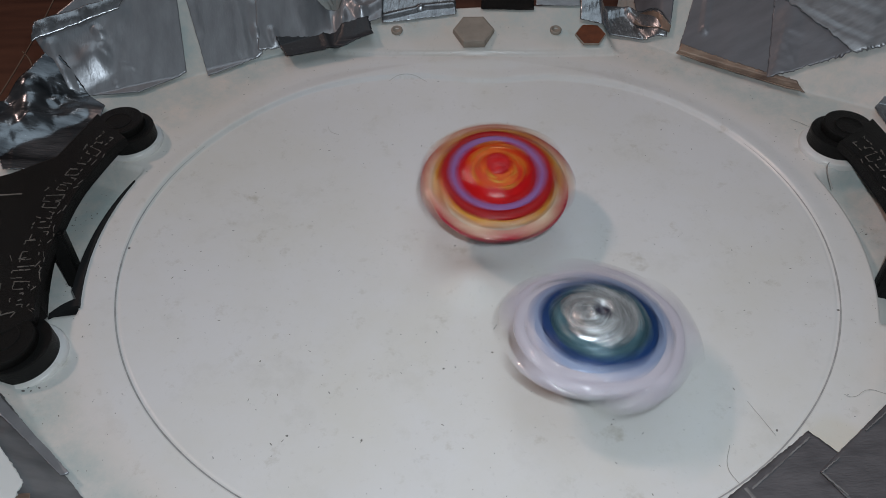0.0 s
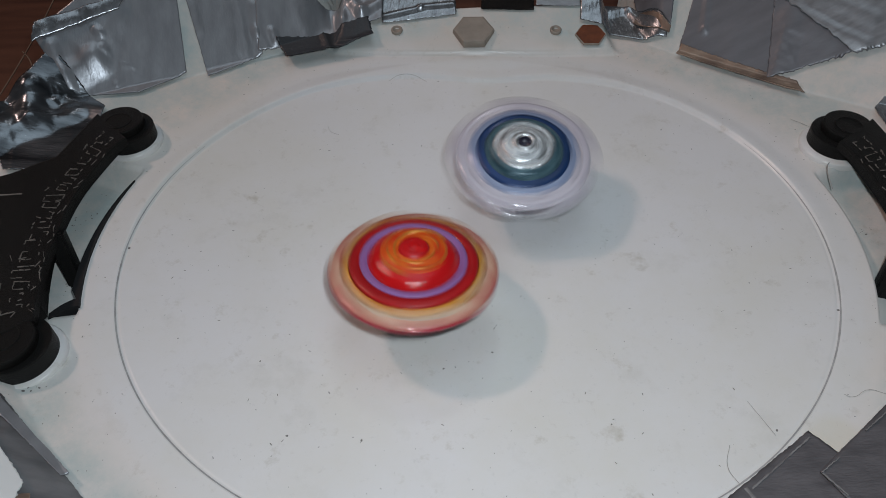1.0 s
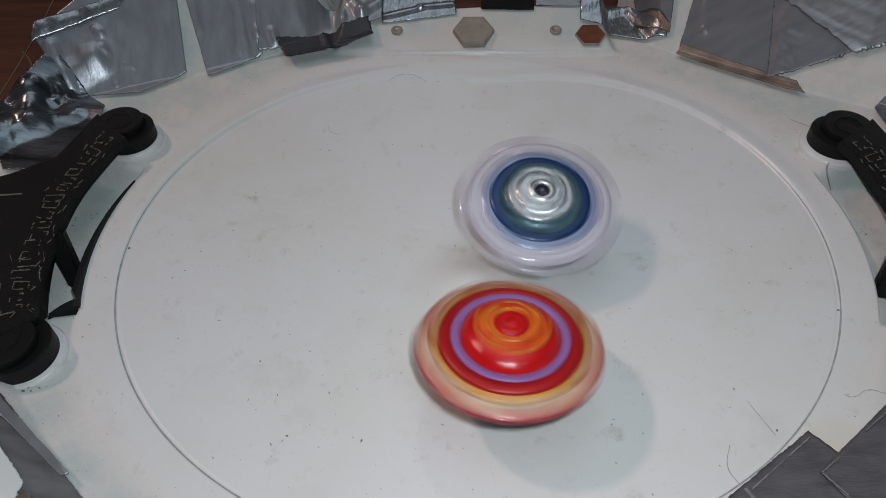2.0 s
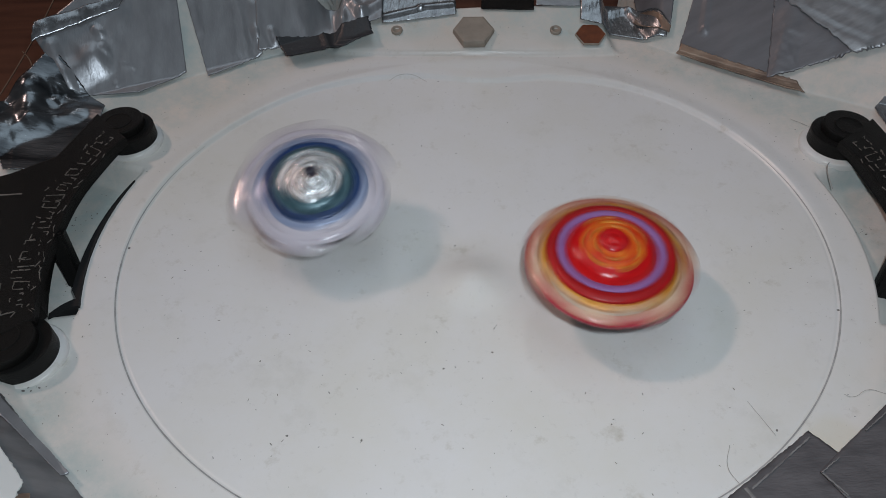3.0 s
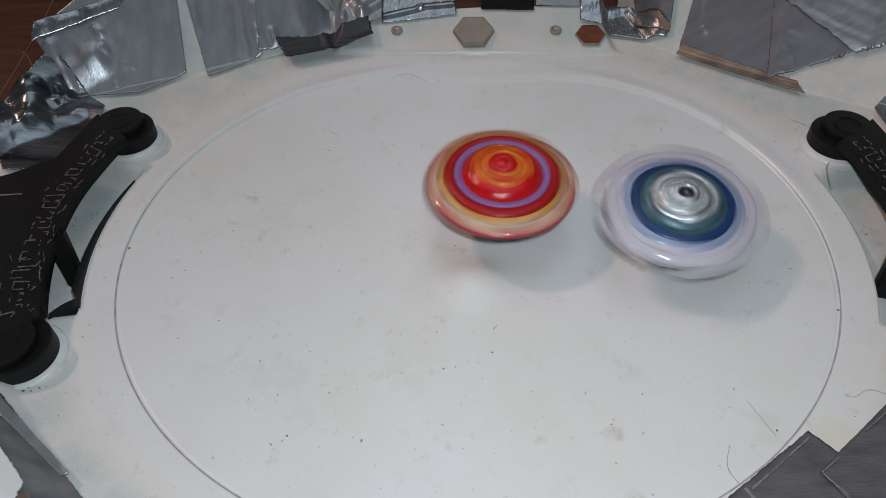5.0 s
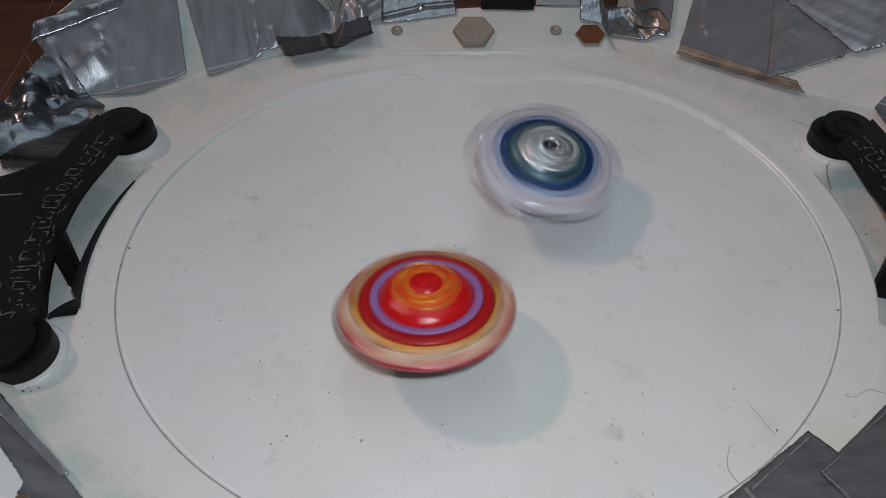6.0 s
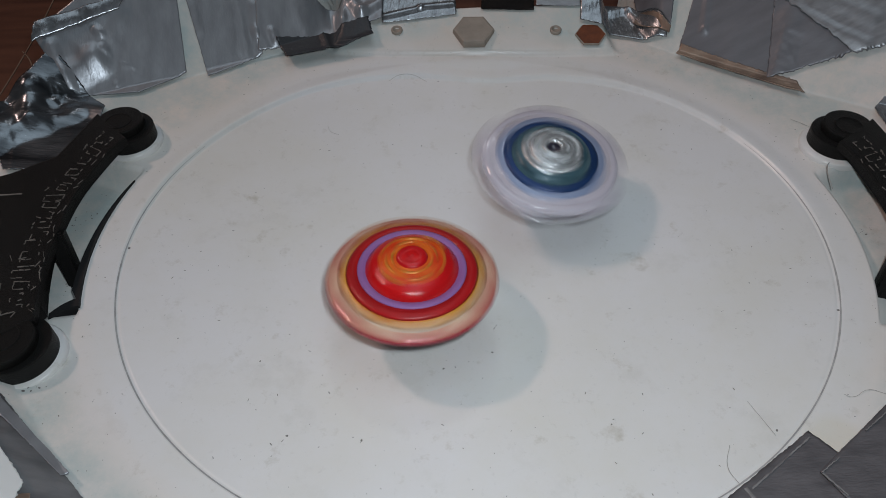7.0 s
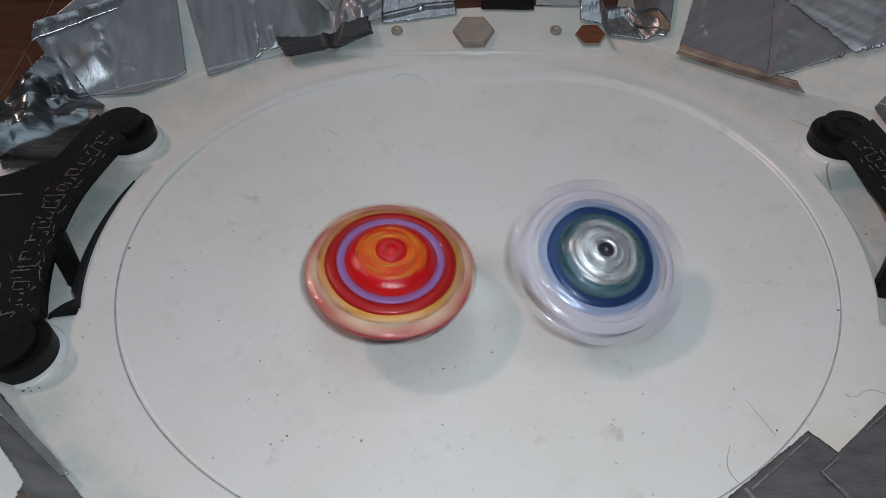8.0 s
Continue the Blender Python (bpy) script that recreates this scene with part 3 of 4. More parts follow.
def guard():
    thing = tagged(new("guard"), "black printed plastic guard on the rim with scuffed raised marks", "guard", "guards on the rim")
    feet = ((-0.1166, 0.0482), (-0.1200, -0.0410))
    body = [(-0.1280, -0.0465), (-0.1335, -0.0290), (-0.1440, -0.0230), (-0.1560, -0.0190), (-0.1560, 0.0190), (-0.1440, 0.0235), (-0.1320, 0.0315), (-0.1258, 0.0540)]
    part("base_plate", prism("base_plate", BAR_LOW + body, 0.0042, 0.0085, BLACK, 0.0004), thing)
    body2 = [(-0.1290, -0.0455), (-0.1340, -0.0280), (-0.1445, -0.0222), (-0.1555, -0.0182), (-0.1555, 0.0182), (-0.1445, 0.0226), (-0.1328, 0.0305), (-0.1266, 0.0530)]
    part("top_plate", prism("top_plate", BAR_TOP + body2, 0.0085, 0.0118, BLACK, 0.0006), thing)
    for x, y in feet:
        foot = part("foot", prism("foot", circle(x, y, 0.0092, 48), 0.0036, 0.0088, BLACK, 0.0004), thing)
        part("screw_cover", prism("screw_cover", circle(x - 0.0016, y + 0.0006 * (1 if y > 0 else -1), 0.0078, 40), 0.0085, 0.0116, BLACK, 0.0006), foot)
        part("cover_mark", lathe("cover_mark", [(3.9, 0), (4.0, 0.25), (4.3, 0.25), (4.4, 0)], BLACK, 36), thing).location = (x - 0.0016, y, 0.0116)
    # worn raised bars along the bar: broken outlines of blocks, none of them legible
    rng = random.Random(5)

    def stroke(verts, faces, p, q, wide):
        way = (q - p).normalized()
        side = Vector((-way.y, way.x)) * wide
        i = len(verts)
        for z in (0.0117, 0.01205):
            verts += [(*(p - side), z), (*(q - side * 0.5), z), (*(q + side * 0.5), z), (*(p + side), z)]
        faces += [(i + 4, i + 5, i + 6, i + 7), (i, i + 1, i + 5, i + 4), (i + 1, i + 2, i + 6, i + 5), (i + 2, i + 3, i + 7, i + 6), (i + 3, i, i + 4, i + 7)]

    def block(k0, k1, deep0, deep1, broken):
        """The outline of one raised block, worn through in places."""
        verts, faces = [], []
        lean = rng.uniform(-0.012, 0.012)
        ring = [on_bar(k0, deep0), on_bar(k1, deep0), on_bar(k1 + lean, deep1), on_bar(k0 + lean, deep1)]
        for j in range(4):
            p, q = ring[j], ring[(j + 1) % 4]
            n = 3
            for i in range(n):
                if rng.random() > broken:
                    jog = Vector((rng.uniform(-1, 1), rng.uniform(-1, 1))) * 0.00016
                    stroke(verts, faces, p.lerp(q, (i + 0.04) / n) + jog, p.lerp(q, (i + 0.96) / n) - jog, rng.uniform(0.00005, 0.00018))
        if verts:
            part("raised_mark", mesh_of("raised_mark", verts, faces, SCUFF, False), thing)

    for k in range(19):
        k0 = 0.05 + k * 0.047 + rng.uniform(-0.004, 0.004)
        block(k0, k0 + 0.030, rng.uniform(0.0022, 0.0034), rng.uniform(0.0064, 0.0084), 0.38)
    for k in range(34):
        # fine scuffs along the bar's edge and over its top
        k0, deep = rng.uniform(0.02, 0.97), rng.choice((0.0004, 0.0012, 0.009, rng.uniform(0.001, 0.012)))
        verts, faces = [], []
        stroke(verts, faces, on_bar(k0, deep), on_bar(min(0.99, k0 + rng.uniform(0.008, 0.03)), deep + rng.uniform(-0.0012, 0.0012)), rng.uniform(0.00003, 0.00009))
        part("scuff", mesh_of("scuff", verts, faces, SCUFF, False), thing)
    for y in (0.012, -0.006):
        out = [(-0.1450, y), (-0.1370, y + 0.0004), (-0.1370, y + 0.0008), (-0.1450, y + 0.0005)]
        part("raised_mark", prism("raised_mark", out, 0.0117, 0.0120, SCUFF, 0.0), thing)
    # the strut that reaches down into the pocket
    bm = bmesh.new()
    bmesh.ops.create_cube(bm, size=1.0, matrix=Matrix.Diagonal((0.0046, 0.0050, 0.020, 1)))
    bmesh.ops.bevel(bm, geom=bm.edges[:], offset=0.0006, segments=2, affect="EDGES")
    me = bpy.data.meshes.new("strut")
    bm.to_mesh(me)
    bm.free()
    me.materials.append(BLACK)
    ob = part("strut", me, thing)
    eye, to = Vector((-0.12180, -0.00350, 0.008)), Vector((-0.12050, -0.00760, -0.0058))
    ob.matrix_basis = Matrix.Translation((eye + to) / 2) @ (to - eye).to_track_quat("Z", "Y").to_matrix().to_4x4()
    return thing


LEFT_GUARD = guard()


def mirrored(ob, place):
    """The twin of a thing, mirrored across the arena."""
    twin = tagged(new("guard"), ob["label"], ob["category"], ob["group"])
    for child in ob.children:
        me = child.data.copy()
        m = child.matrix_basis
        me.transform(Matrix.Diagonal((-1, 1, 1, 1)) @ m)
        me.flip_normals()
        own = part(child.name.split(".")[0], me, twin)
        for sub in child.children:
            sub_me = sub.data.copy()
            sub_me.transform(Matrix.Diagonal((-1, 1, 1, 1)) @ m @ sub.matrix_basis)
            sub_me.flip_normals()
            part(sub.name.split(".")[0], sub_me, own)
    twin.matrix_basis = place
    return twin


mirrored(LEFT_GUARD, pose(0.0004, 0.0066, 0, 0, 0, -9.0))

# ---- dirt and hairs ----
def specks():
    rng = random.Random(3)
    verts, faces = [], []

    def speck(x, y, r, long=1.0, turn=0.0):
        k = len(verts)
        z = height(x, y)
        for i in range(6):
            a = 2 * math.pi * i / 6
            px, py = r * long * math.cos(a) * rng.uniform(0.7, 1.2), r * math.sin(a) * rng.uniform(0.7, 1.2)
            verts.append((x + px * math.cos(turn) - py * math.sin(turn), y + px * math.sin(turn) + py * math.cos(turn), z + 0.00003))
        verts.append((x, y, z + 0.00012 + r * 0.25))
        faces.extend((k + i, k + (i + 1) % 6, k + 6) for i in range(6))

    for x, y, r in ((-105.1, 0.1, 0.9), (-5.5, 3.7, 0.45), (3.6, -37.5, 0.4), (70.6, -65.9, 0.45), (99.5, -30.5, 0.6), (69.7, 52.8, 0.4),
                    (79.5, -17.8, 0.35), (-30.6, -64.3, 0.5), (-49.1, -62.9, 0.5), (-82.9, -32.9, 0.4), (-6.8, 20.4, 0.35), (-59.5, -40, 0.35),
                    (31.7, -61.6, 0.4), (-9.9, -42.6, 0.35)):
        speck(x / 1000, y / 1000, r * 0.62 / 1000, rng.uniform(0.8, 1.7), rng.uniform(0, 3))
    # crumbs gathered on the pocket floors and beside a foot
    for cx, cy in ((-122.1, -11.5), (-126.3, 18.2), (121.4, 3.1), (-113.8, -51.3)):
        for _ in range(9):
            speck(cx / 1000 + rng.gauss(0, 0.0022), cy / 1000 + rng.gauss(0, 0.0016), rng.uniform(0.00010, 0.00032), rng.uniform(1, 1.8), rng.uniform(0, 3))
    for _ in range(420):
        a, q = rng.uniform(0, 2 * math.pi), math.sqrt(rng.uniform(0.02, 1.0)) * 0.98
        if math.sin(a) > 0.1 and rng.random() < 0.6:
            continue
        speck(q * A_X * math.cos(a), q * A_Y * math.sin(a), rng.uniform(0.00004, 0.00014), rng.choice((1, 1.3, 2.5, 4)), rng.uniform(0, 3))
    for _ in range(380):
        a, q = rng.uniform(0, 2 * math.pi), rng.uniform(1.02, 1.24)
        speck(q * A_X * math.cos(a), q * A_Y * math.sin(a), rng.uniform(0.00004, 0.00016), rng.choice((1, 1.3, 2)), rng.uniform(0, 3))
    return tagged(new("dirt_specks", mesh_of("dirt_specks", verts, faces, SPECK, False)), "small dark dirt specks scattered on the bowl", "dirt", "", "stuff")


specks()


def hair(points, thick=0.00006, lift=0.0003, arch=0.0):
    """A stray hair lying over the plan points (mm)."""
    data = bpy.data.curves.new("hair", "CURVE")
    data.dimensions, data.bevel_depth, data.bevel_resolution, data.resolution_u = "3D", thick, 1, 8
    sp = data.splines.new("BEZIER")
    sp.bezier_points.add(len(points) - 1)
    for i, (bp, (x, y)) in enumerate(zip(sp.bezier_points, points)):
        k = i / (len(points) - 1)
        bp.co = (x / 1000, y / 1000, height(x / 1000, y / 1000, False) + lift + arch * math.sin(math.pi * k))
        bp.handle_left_type = bp.handle_right_type = "AUTO"
    data.materials.append(HAIR)
    return tagged(new("hair", data), "thin dark stray hair lying on the white plastic", "hair", "stray hairs")


hair([(-28.5, 85.5), (-25, 87.8), (-20, 88.2), (-13.9, 85.2)])
hair([(58.2, -69.3), (56.0, -75.2), (57.2, -79.6)])
hair([(66.4, -57.3), (68.3, -63.0), (69.7, -67.4)], 0.00005)
hair([(89.7, -57.5), (91, -58.4), (96, -56.7), (99.1, -58.2), (103, -60)])
hair([(118.8, 28), (115.0, 22.7), (114.8, 15.6)], 0.00015, 0.0004, 0.002)
hair([(-50.2, 60.8), (-48.5, 57.5), (-45.8, 56.3)], 0.00004)
hair([(121, 40), (117, 46), (113, 50)], 0.00006)


# ---- table and room ----
def slab(name, x0, x1, y0, y1, z0, z1, mat, label, kind="structure"):
    me = prism(name, [(x0, y0), (x1, y0), (x1, y1), (x0, y1)], z0, z1, mat, 0.0)
    return tagged(new(name, me), label, "", "", kind)


FLOOR = slab("floor", -2.5, 2.5, -2.5, 2.5, -0.08, -0.03, TABLE_WOOD, "dark brown wooden surface under the arena")


def seam(points):
    data = bpy.data.curves.new("seam", "CURVE")
    data.dimensions, data.bevel_depth, data.bevel_resolution, data.resolution_u = "3D", 0.0004, 1, 6
    sp = data.splines.new("BEZIER")
    sp.bezier_points.add(len(points) - 1)
    for bp, (x, y) in zip(sp.bezier_points, points):
        bp.co = (x / 1000, y / 1000, -0.0299)
        bp.handle_left_type = bp.handle_right_type = "AUTO"
    data.materials.append(SEAM)
    ob = new("seam", data)
    ob.parent = FLOOR
    return ob


seam([(-209.0, 112.6), (-210.2, 148.2), (-212.6, 184.2), (-216.9, 225.8)])
seam([(-212.8, 162.1), (-207.0, 155.3), (-197.9, 138.2)])
seam([(214.8, 196.5), (217.0, 180.1), (216.8, 168.1)])
slab("wall_north", -2.5, 2.5, 2.5, 2.6, -0.08, 2.4, WALLPAINT, "plain dim room wall")
slab("wall_south", -2.5, 2.5, -2.6, -2.5, -0.08, 2.4, WALLPAINT, "plain dim room wall")
slab("wall_east", 2.5, 2.6, -2.6, 2.6, -0.08, 2.4, WALLPAINT, "plain dim room wall")
slab("wall_west", -2.6, -2.5, -2.6, 2.6, -0.08, 2.4, WALLPAINT, "plain dim room wall")
slab("ceiling", -2.6, 2.6, -2.6, 2.6, 2.4, 2.5, WALLPAINT, "plain dim ceiling")


# ---- the spinning tops ----
def red_top():
    thing = tagged(new("spinning_toy"), "spinning red and orange plastic battle top with cream rim", "spinning top", "tops in the arena")
    part("tip", lathe("tip", [(0, 0), (2.6, 0), (3.2, 0.6), (3.6, 4), (8, 5), (9, 8), (0, 8)], DARK), thing, "dark plastic tip")
    part("metal_disc", lathe("metal_disc", [(8, 7.5), (14, 8.5), (15, 10), (15, 13.5), (13, 17.6), (8, 17.6)], STEEL, lobes=9, deep=1, from_r=13), thing, "steel disc")
    part("blade_ring", lathe("blade_ring", [(12, 16.8), (20, 17.4), (22.4, 18.2), (23.3, 18.8), (23.0, 19.3), (21.4, 19.8), (18.6, 20.2), (14, 20.2)], CREAM, 144, 6, 6.4, 18.0), thing, "cream blade ring")
    part("edge", lathe("edge", [(18, 16.2), (21.2, 16.5), (22.8, 16.9), (23.5, 17.6), (23.4, 18.3), (22.8, 18.8), (20, 18.8)], CRIMSON, 144, 6, 1.4, 20), thing, "crimson glossy edge")
    part("gold_band", lathe("gold_band", [(15.5, 20.1), (20.3, 19.9), (19.1, 20.4), (16.4, 20.7)], GOLD, 144, 6, 5.4, 16.8), thing, "gold band")
    part("dark_ring", lathe("dark_ring", [(14.2, 20.2), (17.9, 20.4), (17.2, 21.1), (14.7, 21.6), (14.2, 20.4)], RED_DARK, 144, 6, 2.2, 16.4), thing, "dark red ring")
    part("sticker_ring", lathe("sticker_ring", [(12.1, 21.0), (14.6, 21.0), (14.6, 21.6), (14.1, 21.8), (12.4, 21.6), (12.1, 21.0)], PURPLE, 144, 3, 1.0, 13.2), thing, "purple ring")
    part("dome", lathe("dome", [(12.6, 20.8), (12.5, 21.6), (11.7, 22.4), (11.2, 23.1), (10.5, 23.6), (9.6, 23.9), (8.9, 24.3), (7.9, 24.4), (4.7, 24.4)], RED, lobes=6, deep=1.2, from_r=9), thing, "glossy red dome")
    part("crown_ring", lathe("crown_ring", [(9.7, 23.4), (9.2, 24.1), (8.8, 24.5), (8.3, 24.5), (7.6, 25.1), (6.8, 24.8), (6.0, 25.3), (5.2, 25.0), (4.2, 25.4)], ORANGE, 144, 5, 3.4, 7), thing, "orange crown")
    # raised gold letters of the crown, worn to short bars
    for k in range(12):
        a0 = radians(30 * k + 9)
        r0 = (5.4, 8.6, 6.6, 9.3, 7.4, 5.9, 8.0, 5.2, 6.9, 8.9, 5.6, 7.7)[k]
        verts = []
        for i in range(7):
            a = a0 + i * (3.1 / r0) / 6
            for r, z in ((r0 - 0.5, 23.9), (r0 - 0.32, 25.75 - 0.14 * (r0 - 5)), (r0 + 0.32, 25.7 - 0.16 * (r0 - 5)), (r0 + 0.5, 23.7)):
                verts.append((r * math.cos(a) / 1000, r * math.sin(a) / 1000, z / 1000))
        faces = [(4 * i + j, 4 * i + j + 1, 4 * i + j + 5, 4 * i + j + 4) for i in range(6) for j in range(3)] + [(0, 1, 2, 3), (27, 26, 25, 24)]
        part("crown_bar", mesh_of("crown_bar", verts, [f[::-1] for f in faces], GOLD), thing, "raised gold bar")
    part("knob", lathe("knob", [(4.6, 24.6), (4.1, 25.6), (3.4, 26.2), (2.4, 25.8), (1.6, 26.1), (0, 26.2)], RED, lobes=6, deep=1.0, from_r=2.6), thing, "red knob")
    return thing


def blue_top():
    thing = tagged(new("spinning_toy"), "spinning silver and navy battle top with pale lilac blades", "spinning top", "tops in the arena")
    part("tip", lathe("tip", [(0, 0), (5.4, 0), (6.2, 0.8), (6.4, 5.6), (9, 6.2), (9, 8), (0, 8)], DARK), thing, "dark purple plastic tip")
    part("metal_disc", lathe("metal_disc", [(8, 6.6), (14.0, 7.0), (14.6, 8), (14.6, 10.5), (15.0, 15.5), (10, 16.5)], STEEL, lobes=8, deep=1, from_r=13), thing, "steel disc")
    part("blade_ring", lathe("blade_ring", [(12, 15.6), (19, 16.2), (22.8, 17.2), (24.4, 17.6), (24.8, 18.1), (24.4, 18.7), (23.2, 19.2), (20.8, 19.6), (16.5, 20.0), (13, 20.0)], LILAC, 200, 5, 7.0, 16.4), thing, "pale lilac blade ring")
    part("lower_blade_ring", lathe("lower_blade_ring", [(14, 15.2), (20.0, 15.6), (22.6, 16.4), (23.0, 17.0), (22.4, 17.4), (14, 17.4)], LILAC_DEEP, 200, 5, 7.0, 16.0), thing, "dull lilac lower blades")
    part("rim_band", lathe("rim_band", [(18.8, 19.7), (20.0, 19.8), (20.9, 19.5), (21.4, 18.9), (21.6, 18.2), (21.3, 17.6)], LILAC, 160, 5, 0.9, 18.0), thing, "glossy pale rim band")
    part("inner_blade_ring", lathe("inner_blade_ring", [(14.4, 19.4), (17.8, 19.6), (17.2, 20.2), (14.4, 20.3)], PALE_BLUE, 192, 5, 4.4, 14.5), thing, "pale blue inner ring")
    part("navy_ring", lathe("navy_ring", [(12, 19.7), (15.3, 19.9), (14.8, 20.6), (13.6, 20.9), (12, 20.9)], NAVY, 144, 5, 3.4, 13.0), thing, "navy ring")
    part("cap_wall", lathe("cap_wall", [(12.7, 20.3), (12.3, 21.3), (11.5, 22.3), (10.6, 22.9), (9.8, 23.1), (9.0, 23.0)], TEAL, lobes=5, deep=1.3, from_r=9.5), thing, "teal cap wall")
    part("cap", lathe("cap", [(10.2, 22.7), (9.7, 23.3), (8.8, 23.6), (8.2, 23.2), (7.2, 23.7), (6.8, 24.1), (6.0, 23.8), (5.0, 24.5), (4.4, 24.2), (3.4, 24.9), (2.6, 25.1), (2.1, 24.8), (2.0, 23.4)], SILVER, 120, 5, 4.0, 4), thing, "ridged silver cap")
    part("socket", lathe("socket", [(2.1, 24.6), (1.9, 22.8), (0, 22.7)], DARK, 32), thing, "dark round socket")
    return thing


RED_TOP = red_top()
BLUE_TOP = blue_top()

def along(path, t):
    """A smooth curve through the rows of a path."""
    k = 0
    while k < len(path) - 2 and path[k + 1][0] <= t:
        k += 1
    p1, p2 = path[k], path[k + 1]
    p0, p3 = path[max(0, k - 1)], path[min(len(path) - 1, k + 2)]
    h = p2[0] - p1[0]
    s = (t - p1[0]) / h
    out = []
    for c in range(1, 5):
        m1 = (p2[c] - p0[c]) / (p2[0] - p0[0]) * h
        m2 = (p3[c] - p1[c]) / (p3[0] - p1[0]) * h
        out.append((2 * s ** 3 - 3 * s ** 2 + 1) * p1[c] + (s ** 3 - 2 * s ** 2 + s) * m1 + (3 * s ** 2 - 2 * s ** 3) * p2[c] + (s ** 3 - s ** 2) * m2)
    return out


def spin_rows(path, tip, step):
    """A row for every frame: the place on the bowl, the lean and the spin."""
    rows = []
    for i in range(frame(SECONDS)):
        t = i / FPS
        x, y, tx, ty = along(path, t)
        x, y = x / 1000, y / 1000
        axis = Vector((math.tan(radians(tx)), math.tan(radians(ty)), 1)).normalized()
        lean = Vector((0, 0, 1)).rotation_difference(axis).to_matrix().to_4x4()
        lift = tip * math.sqrt(max(0.0, 1 - axis.z ** 2))
        rows.append((t, Matrix.Translation((x, y, height(x, y) + lift + 0.0002)) @ lean @ Matrix.Rotation(radians(step * i), 4, "Z")))
    return rows


def motions():
    # rows: seconds, place in the bowl (mm), lean of the axis towards x and y (degrees)
    walk(RED_TOP, spin_rows((
        (0.00, 7.3, 16.6, 1.4, -8.5),
        (0.10, -4.0, 15.4, 1.7, -8.3),
        (0.20, -16.7, 21.9, 2.1, -8.2),
        (0.30, -21.1, 18.7, 2.4, -8.0),
        (0.40, -23.2, 14.0, 2.8, -7.8),
        (0.50, -25.0, 14.0, 3.1, -7.7),
        (0.60, -25.2, 5.1, 3.0, -5.1),
        (0.70, -24.0, -1.2, 2.9, -2.5),
        (0.80, -22.8, -8.8, 2.8, 0.1),
        (0.90, -21.2, -18.2, 2.8, 2.7),
        (1.00, -18.2, -23.2, 2.7, 5.2),
        (1.10, -15.4, -29.8, 2.7, 6.6),
        (1.20, -11.0, -35.4, 2.7, 7.9),
        (1.30, -8.4, -40.2, 2.7, 9.3),
        (1.40, -7.4, -49.5, 2.7, 10.6),
        (1.50, -6.9, -53.1, 2.7, 11.9),
        (1.60, -5.3, -53.1, 2.4, 11.0),
        (1.70, -1.9, -46.7, 2.2, 10.2),
        (2.00, 5.9, -50.8, 1.6, 7.5),
        (2.30, 26.4, -45.3, 0.9, 4.8),
        (2.55, 42.3, -35.1, 0.4, 2.6),
        (2.80, 48.1, -24.8, -0.2, 0.3),
        (2.90, 43.5, -23.3, -0.4, -0.6),
        (3.00, 36.3, -19.6, -0.6, -1.5),
        (3.10, 28.5, -19.3, -0.4, -2.3),
        (3.20, 19.7, -17.7, -0.3, -3.0),
        (3.30, 12.7, -16.3, -0.2, -3.8),
        (3.40, 4.9, -4.6, -0.0, -4.6),
        (3.50, 2.6, 11.7, 0.1, -5.3),
        (3.60, 2.8, 13.6, 0.4, -5.3),
        (3.70, 2.2, 15.2, 0.7, -5.3),
        (3.80, 3.1, 14.4, 1.0, -5.2),
        (3.90, 2.8, 10.5, 1.2, -5.2),
        (4.00, 2.9, 7.1, 1.5, -5.1),
        (4.10, 3.5, 15.5, 1.4, -6.0),
        (4.20, 7.1, 22.1, 1.4, -6.9),
        (4.30, 10.0, 24.7, 1.3, -7.7),
        (4.40, 12.2, 25.8, 1.2, -8.6),
        (4.50, 15.9, 27.0, 1.1, -9.5),
        (4.60, 17.8, 21.3, 1.1, -8.2),
        (4.70, 18.8, 15.1, 1.0, -6.9),
        (5.00, 8.9, 14.2, 0.9, -2.9),
        (5.30, -8.1, 3.3, 0.8, 1.1),
        (5.55, -16.9, -18.4, 0.7, 4.4),
        (5.80, -17.6, -35.7, 0.6, 7.6),
        (5.90, -16.3, -38.1, 0.5, 8.9),
        (6.00, -14.0, -38.0, 0.5, 10.2),
        (6.10, -9.1, -34.4, -1.4, 8.5),
        (6.20, -7.4, -34.9, -3.3, 6.8),
        (6.30, -5.2, -32.3, -5.2, 5.0),
        (6.40, -3.3, -26.4, -7.1, 3.3),
        (6.50, -5.0, -22.5, -9.0, 1.5),
        (6.60, -5.2, -21.8, -6.8, 1.8),
        (6.70, -7.6, -25.9, -4.6, 2.0),
        (6.80, -11.8, -26.0, -2.4, 2.3),
        (6.90, -15.1, -26.1, -0.3, 2.6),
        (7.00, -18.3, -25.4, 1.9, 2.8),
        (7.10, -17.4, -26.6, -0.2, 2.4),
        (7.20, -16.9, -22.5, -2.4, 1.9),
        (7.30, -13.6, -19.0, -4.6, 1.4),
        (7.40, -11.8, -17.3, -6.7, 1.0),
        (7.50, -10.4, -13.2, -8.9, 0.5),
        (7.60, -9.2, -16.2, -6.1, -0.2),
        (7.70, -7.6, -19.4, -3.3, -1.0),
        (7.80, -14.0, -22.9, -0.5, -1.7),
        (7.90, -22.2, -21.8, 2.3, -2.5),
        (8.00, -25.2, -20.0, 5.1, -3.2),
    ), 0.0024, 82))
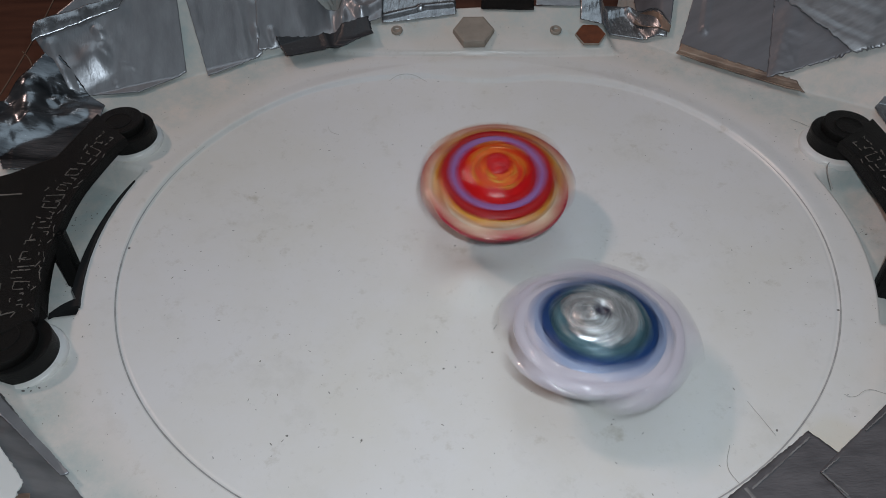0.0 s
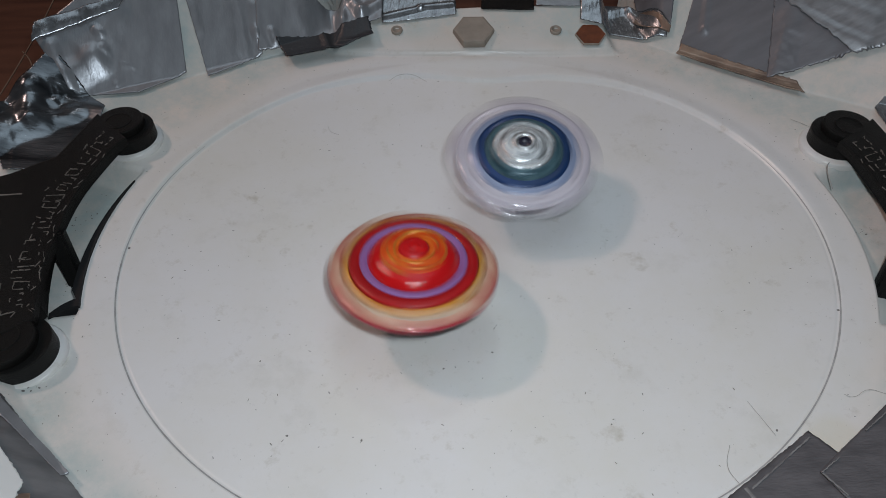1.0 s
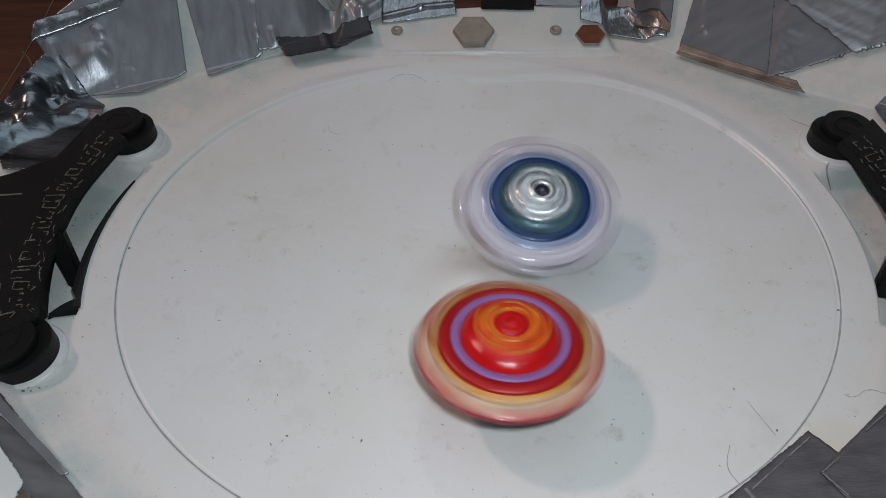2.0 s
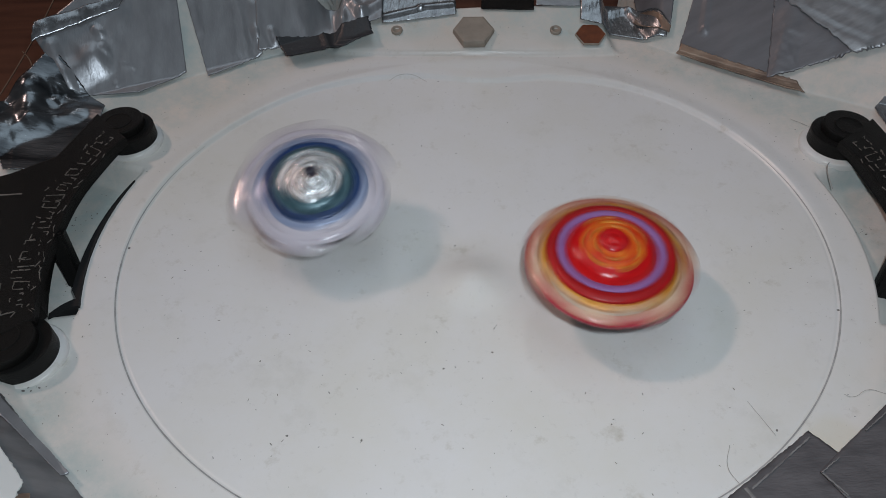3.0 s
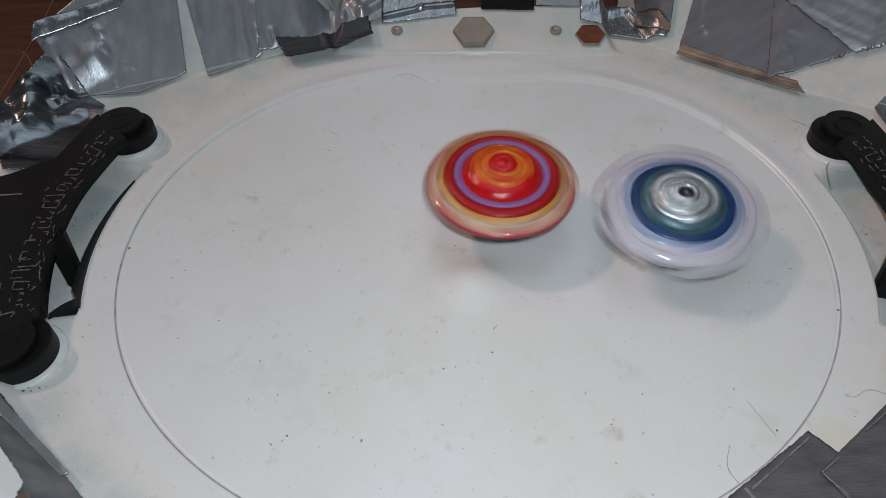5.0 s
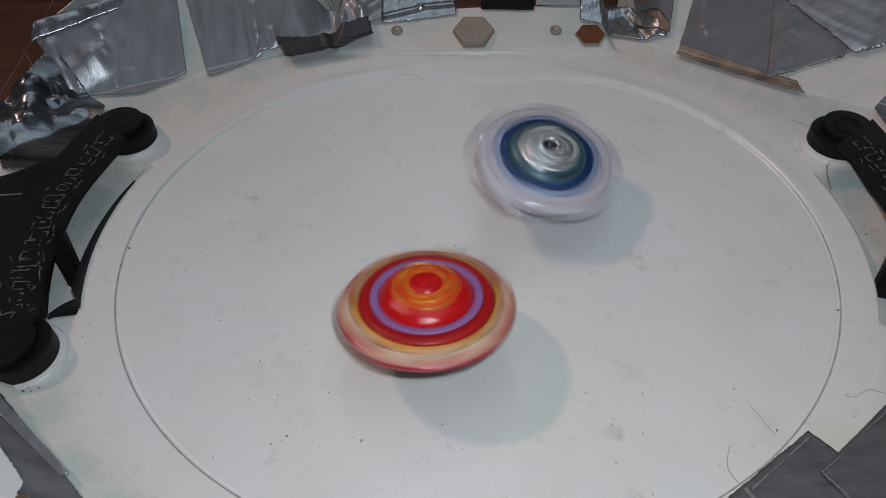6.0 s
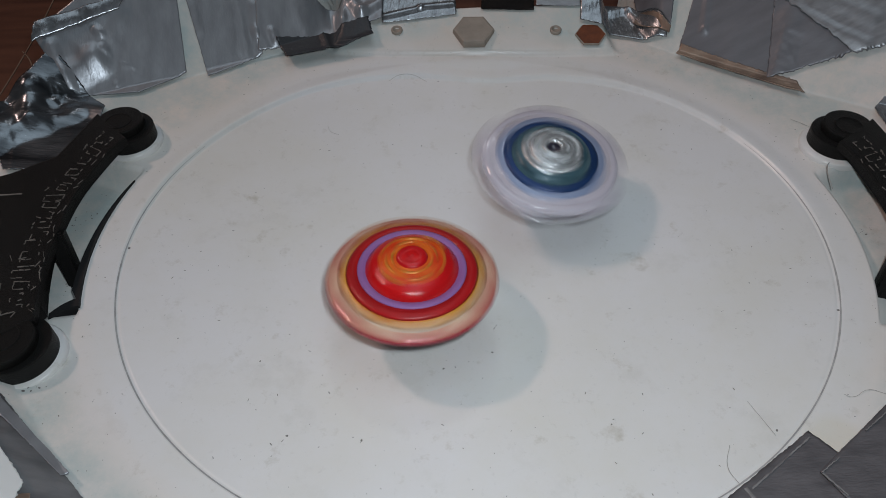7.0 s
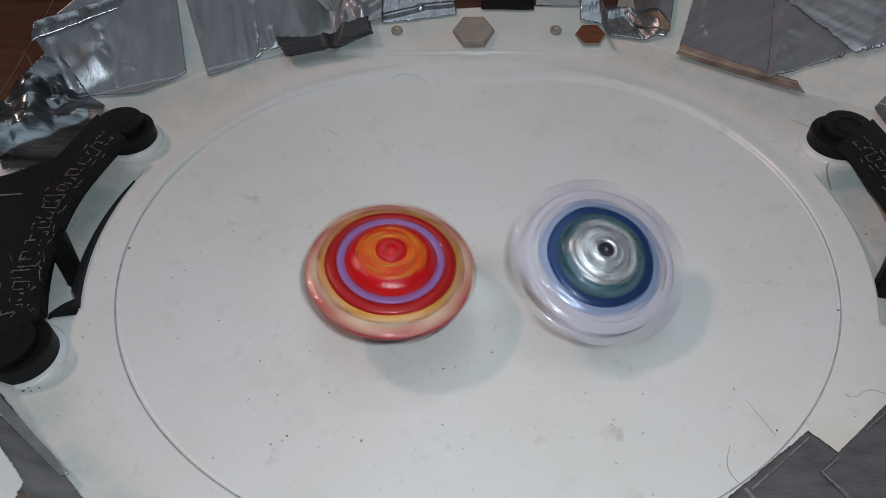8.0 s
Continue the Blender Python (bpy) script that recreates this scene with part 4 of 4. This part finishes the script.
    walk(BLUE_TOP, spin_rows((
        (0.00, 28.2, -46.8, 1.8, 6.9),
        (0.10, 26.2, -32.4, 1.1, 4.2),
        (0.20, 33.3, -22.8, 0.5, 1.5),
        (0.30, 39.7, -16.0, -0.2, -1.2),
        (0.40, 44.7, -8.3, -0.8, -4.0),
        (0.50, 44.1, -1.6, -1.5, -6.7),
        (0.60, 38.4, 3.3, -1.2, -7.5),
        (0.70, 33.6, 8.6, -0.9, -8.3),
        (0.80, 26.6, 14.9, -0.6, -9.1),
        (0.90, 20.8, 20.4, -0.3, -10.0),
        (1.00, 16.7, 27.2, 0.0, -10.8),
        (1.10, 14.1, 24.7, 0.2, -11.3),
        (1.20, 13.7, 21.8, 0.4, -11.7),
        (1.30, 7.3, 15.4, 0.6, -12.2),
        (1.40, 6.6, 21.1, 0.8, -12.7),
        (1.50, 8.6, 26.6, 1.0, -13.2),
        (1.60, 11.2, 21.1, 1.1, -13.1),
        (1.70, 10.2, 8.9, 1.1, -13.1),
        (2.00, 19.1, 6.5, 1.3, -13.0),
        (2.30, 21.0, 23.4, 1.4, -12.9),
        (2.55, 7.8, 31.9, 1.6, -12.8),
        (2.80, -18.7, 25.8, 1.7, -12.8),
        (2.90, -33.5, 21.9, 1.8, -12.7),
        (3.00, -48.3, 15.4, 1.8, -12.7),
        (3.10, -57.6, 7.7, 2.3, -10.0),
        (3.20, -58.2, 1.9, 2.8, -7.2),
        (3.30, -50.7, -6.3, 3.3, -4.4),
        (3.40, -38.1, -17.0, 3.8, -1.5),
        (3.50, -32.0, -31.9, 4.3, 1.3),
        (3.60, -24.2, -45.1, 2.3, 2.3),
        (3.70, -19.7, -53.7, 0.3, 3.2),
        (3.80, -17.1, -57.3, -1.7, 4.2),
        (3.90, -14.3, -53.0, -3.7, 5.2),
        (4.00, -7.8, -39.3, -5.7, 6.1),
        (4.10, -0.5, -40.7, -4.5, 4.4),
        (4.20, 7.9, -32.5, -3.4, 2.8),
        (4.30, 20.0, -24.2, -2.2, 1.1),
        (4.40, 31.8, -21.0, -1.0, -0.6),
        (4.50, 43.8, -16.0, 0.1, -2.3),
        (4.60, 50.7, -14.1, -0.0, -3.1),
        (4.70, 53.1, -12.0, -0.2, -3.9),
        (5.00, 59.7, -0.6, -0.6, -6.3),
        (5.30, 50.5, 19.9, -1.1, -8.7),
        (5.55, 35.3, 30.2, -1.5, -10.6),
        (5.80, 25.1, 31.7, -1.9, -12.5),
        (5.90, 24.5, 30.8, 2.6, -10.3),
        (6.00, 21.2, 24.1, 7.0, -7.9),
        (6.10, 20.5, 19.5, 2.5, -21.5),
        (6.20, 18.6, 10.9, -0.2, -2.6),
        (6.30, 21.1, 19.6, -1.3, -16.7),
        (6.40, 22.1, 18.2, -0.8, -7.1),
        (6.50, 20.8, 23.0, -0.7, -11.0),
        (6.60, 20.4, 19.9, -0.9, -5.1),
        (6.70, 20.5, 28.4, -2.3, -9.3),
        (6.80, 19.8, 30.9, -0.3, -11.1),
        (6.90, 25.3, 27.1, 1.3, -9.9),
        (7.00, 23.2, 22.8, 4.6, -7.5),
        (7.10, 30.8, 13.8, 4.7, -5.4),
        (7.20, 32.3, 4.7, 4.0, 7.9),
        (7.30, 38.7, 2.3, -0.6, -4.2),
        (7.40, 46.0, -0.7, -2.5, -6.6),
        (7.50, 44.8, -9.2, 0.8, 1.5),
        (7.60, 45.2, -13.7, -2.5, -1.9),
        (7.70, 37.0, -11.7, -0.9, -16.4),
        (7.80, 36.9, -17.1, 0.1, 6.9),
        (7.90, 34.1, -11.5, -3.3, -23.4),
        (8.00, 30.3, -15.0, 8.8, -18.7),
    ), 0.0054, 82))


motions()
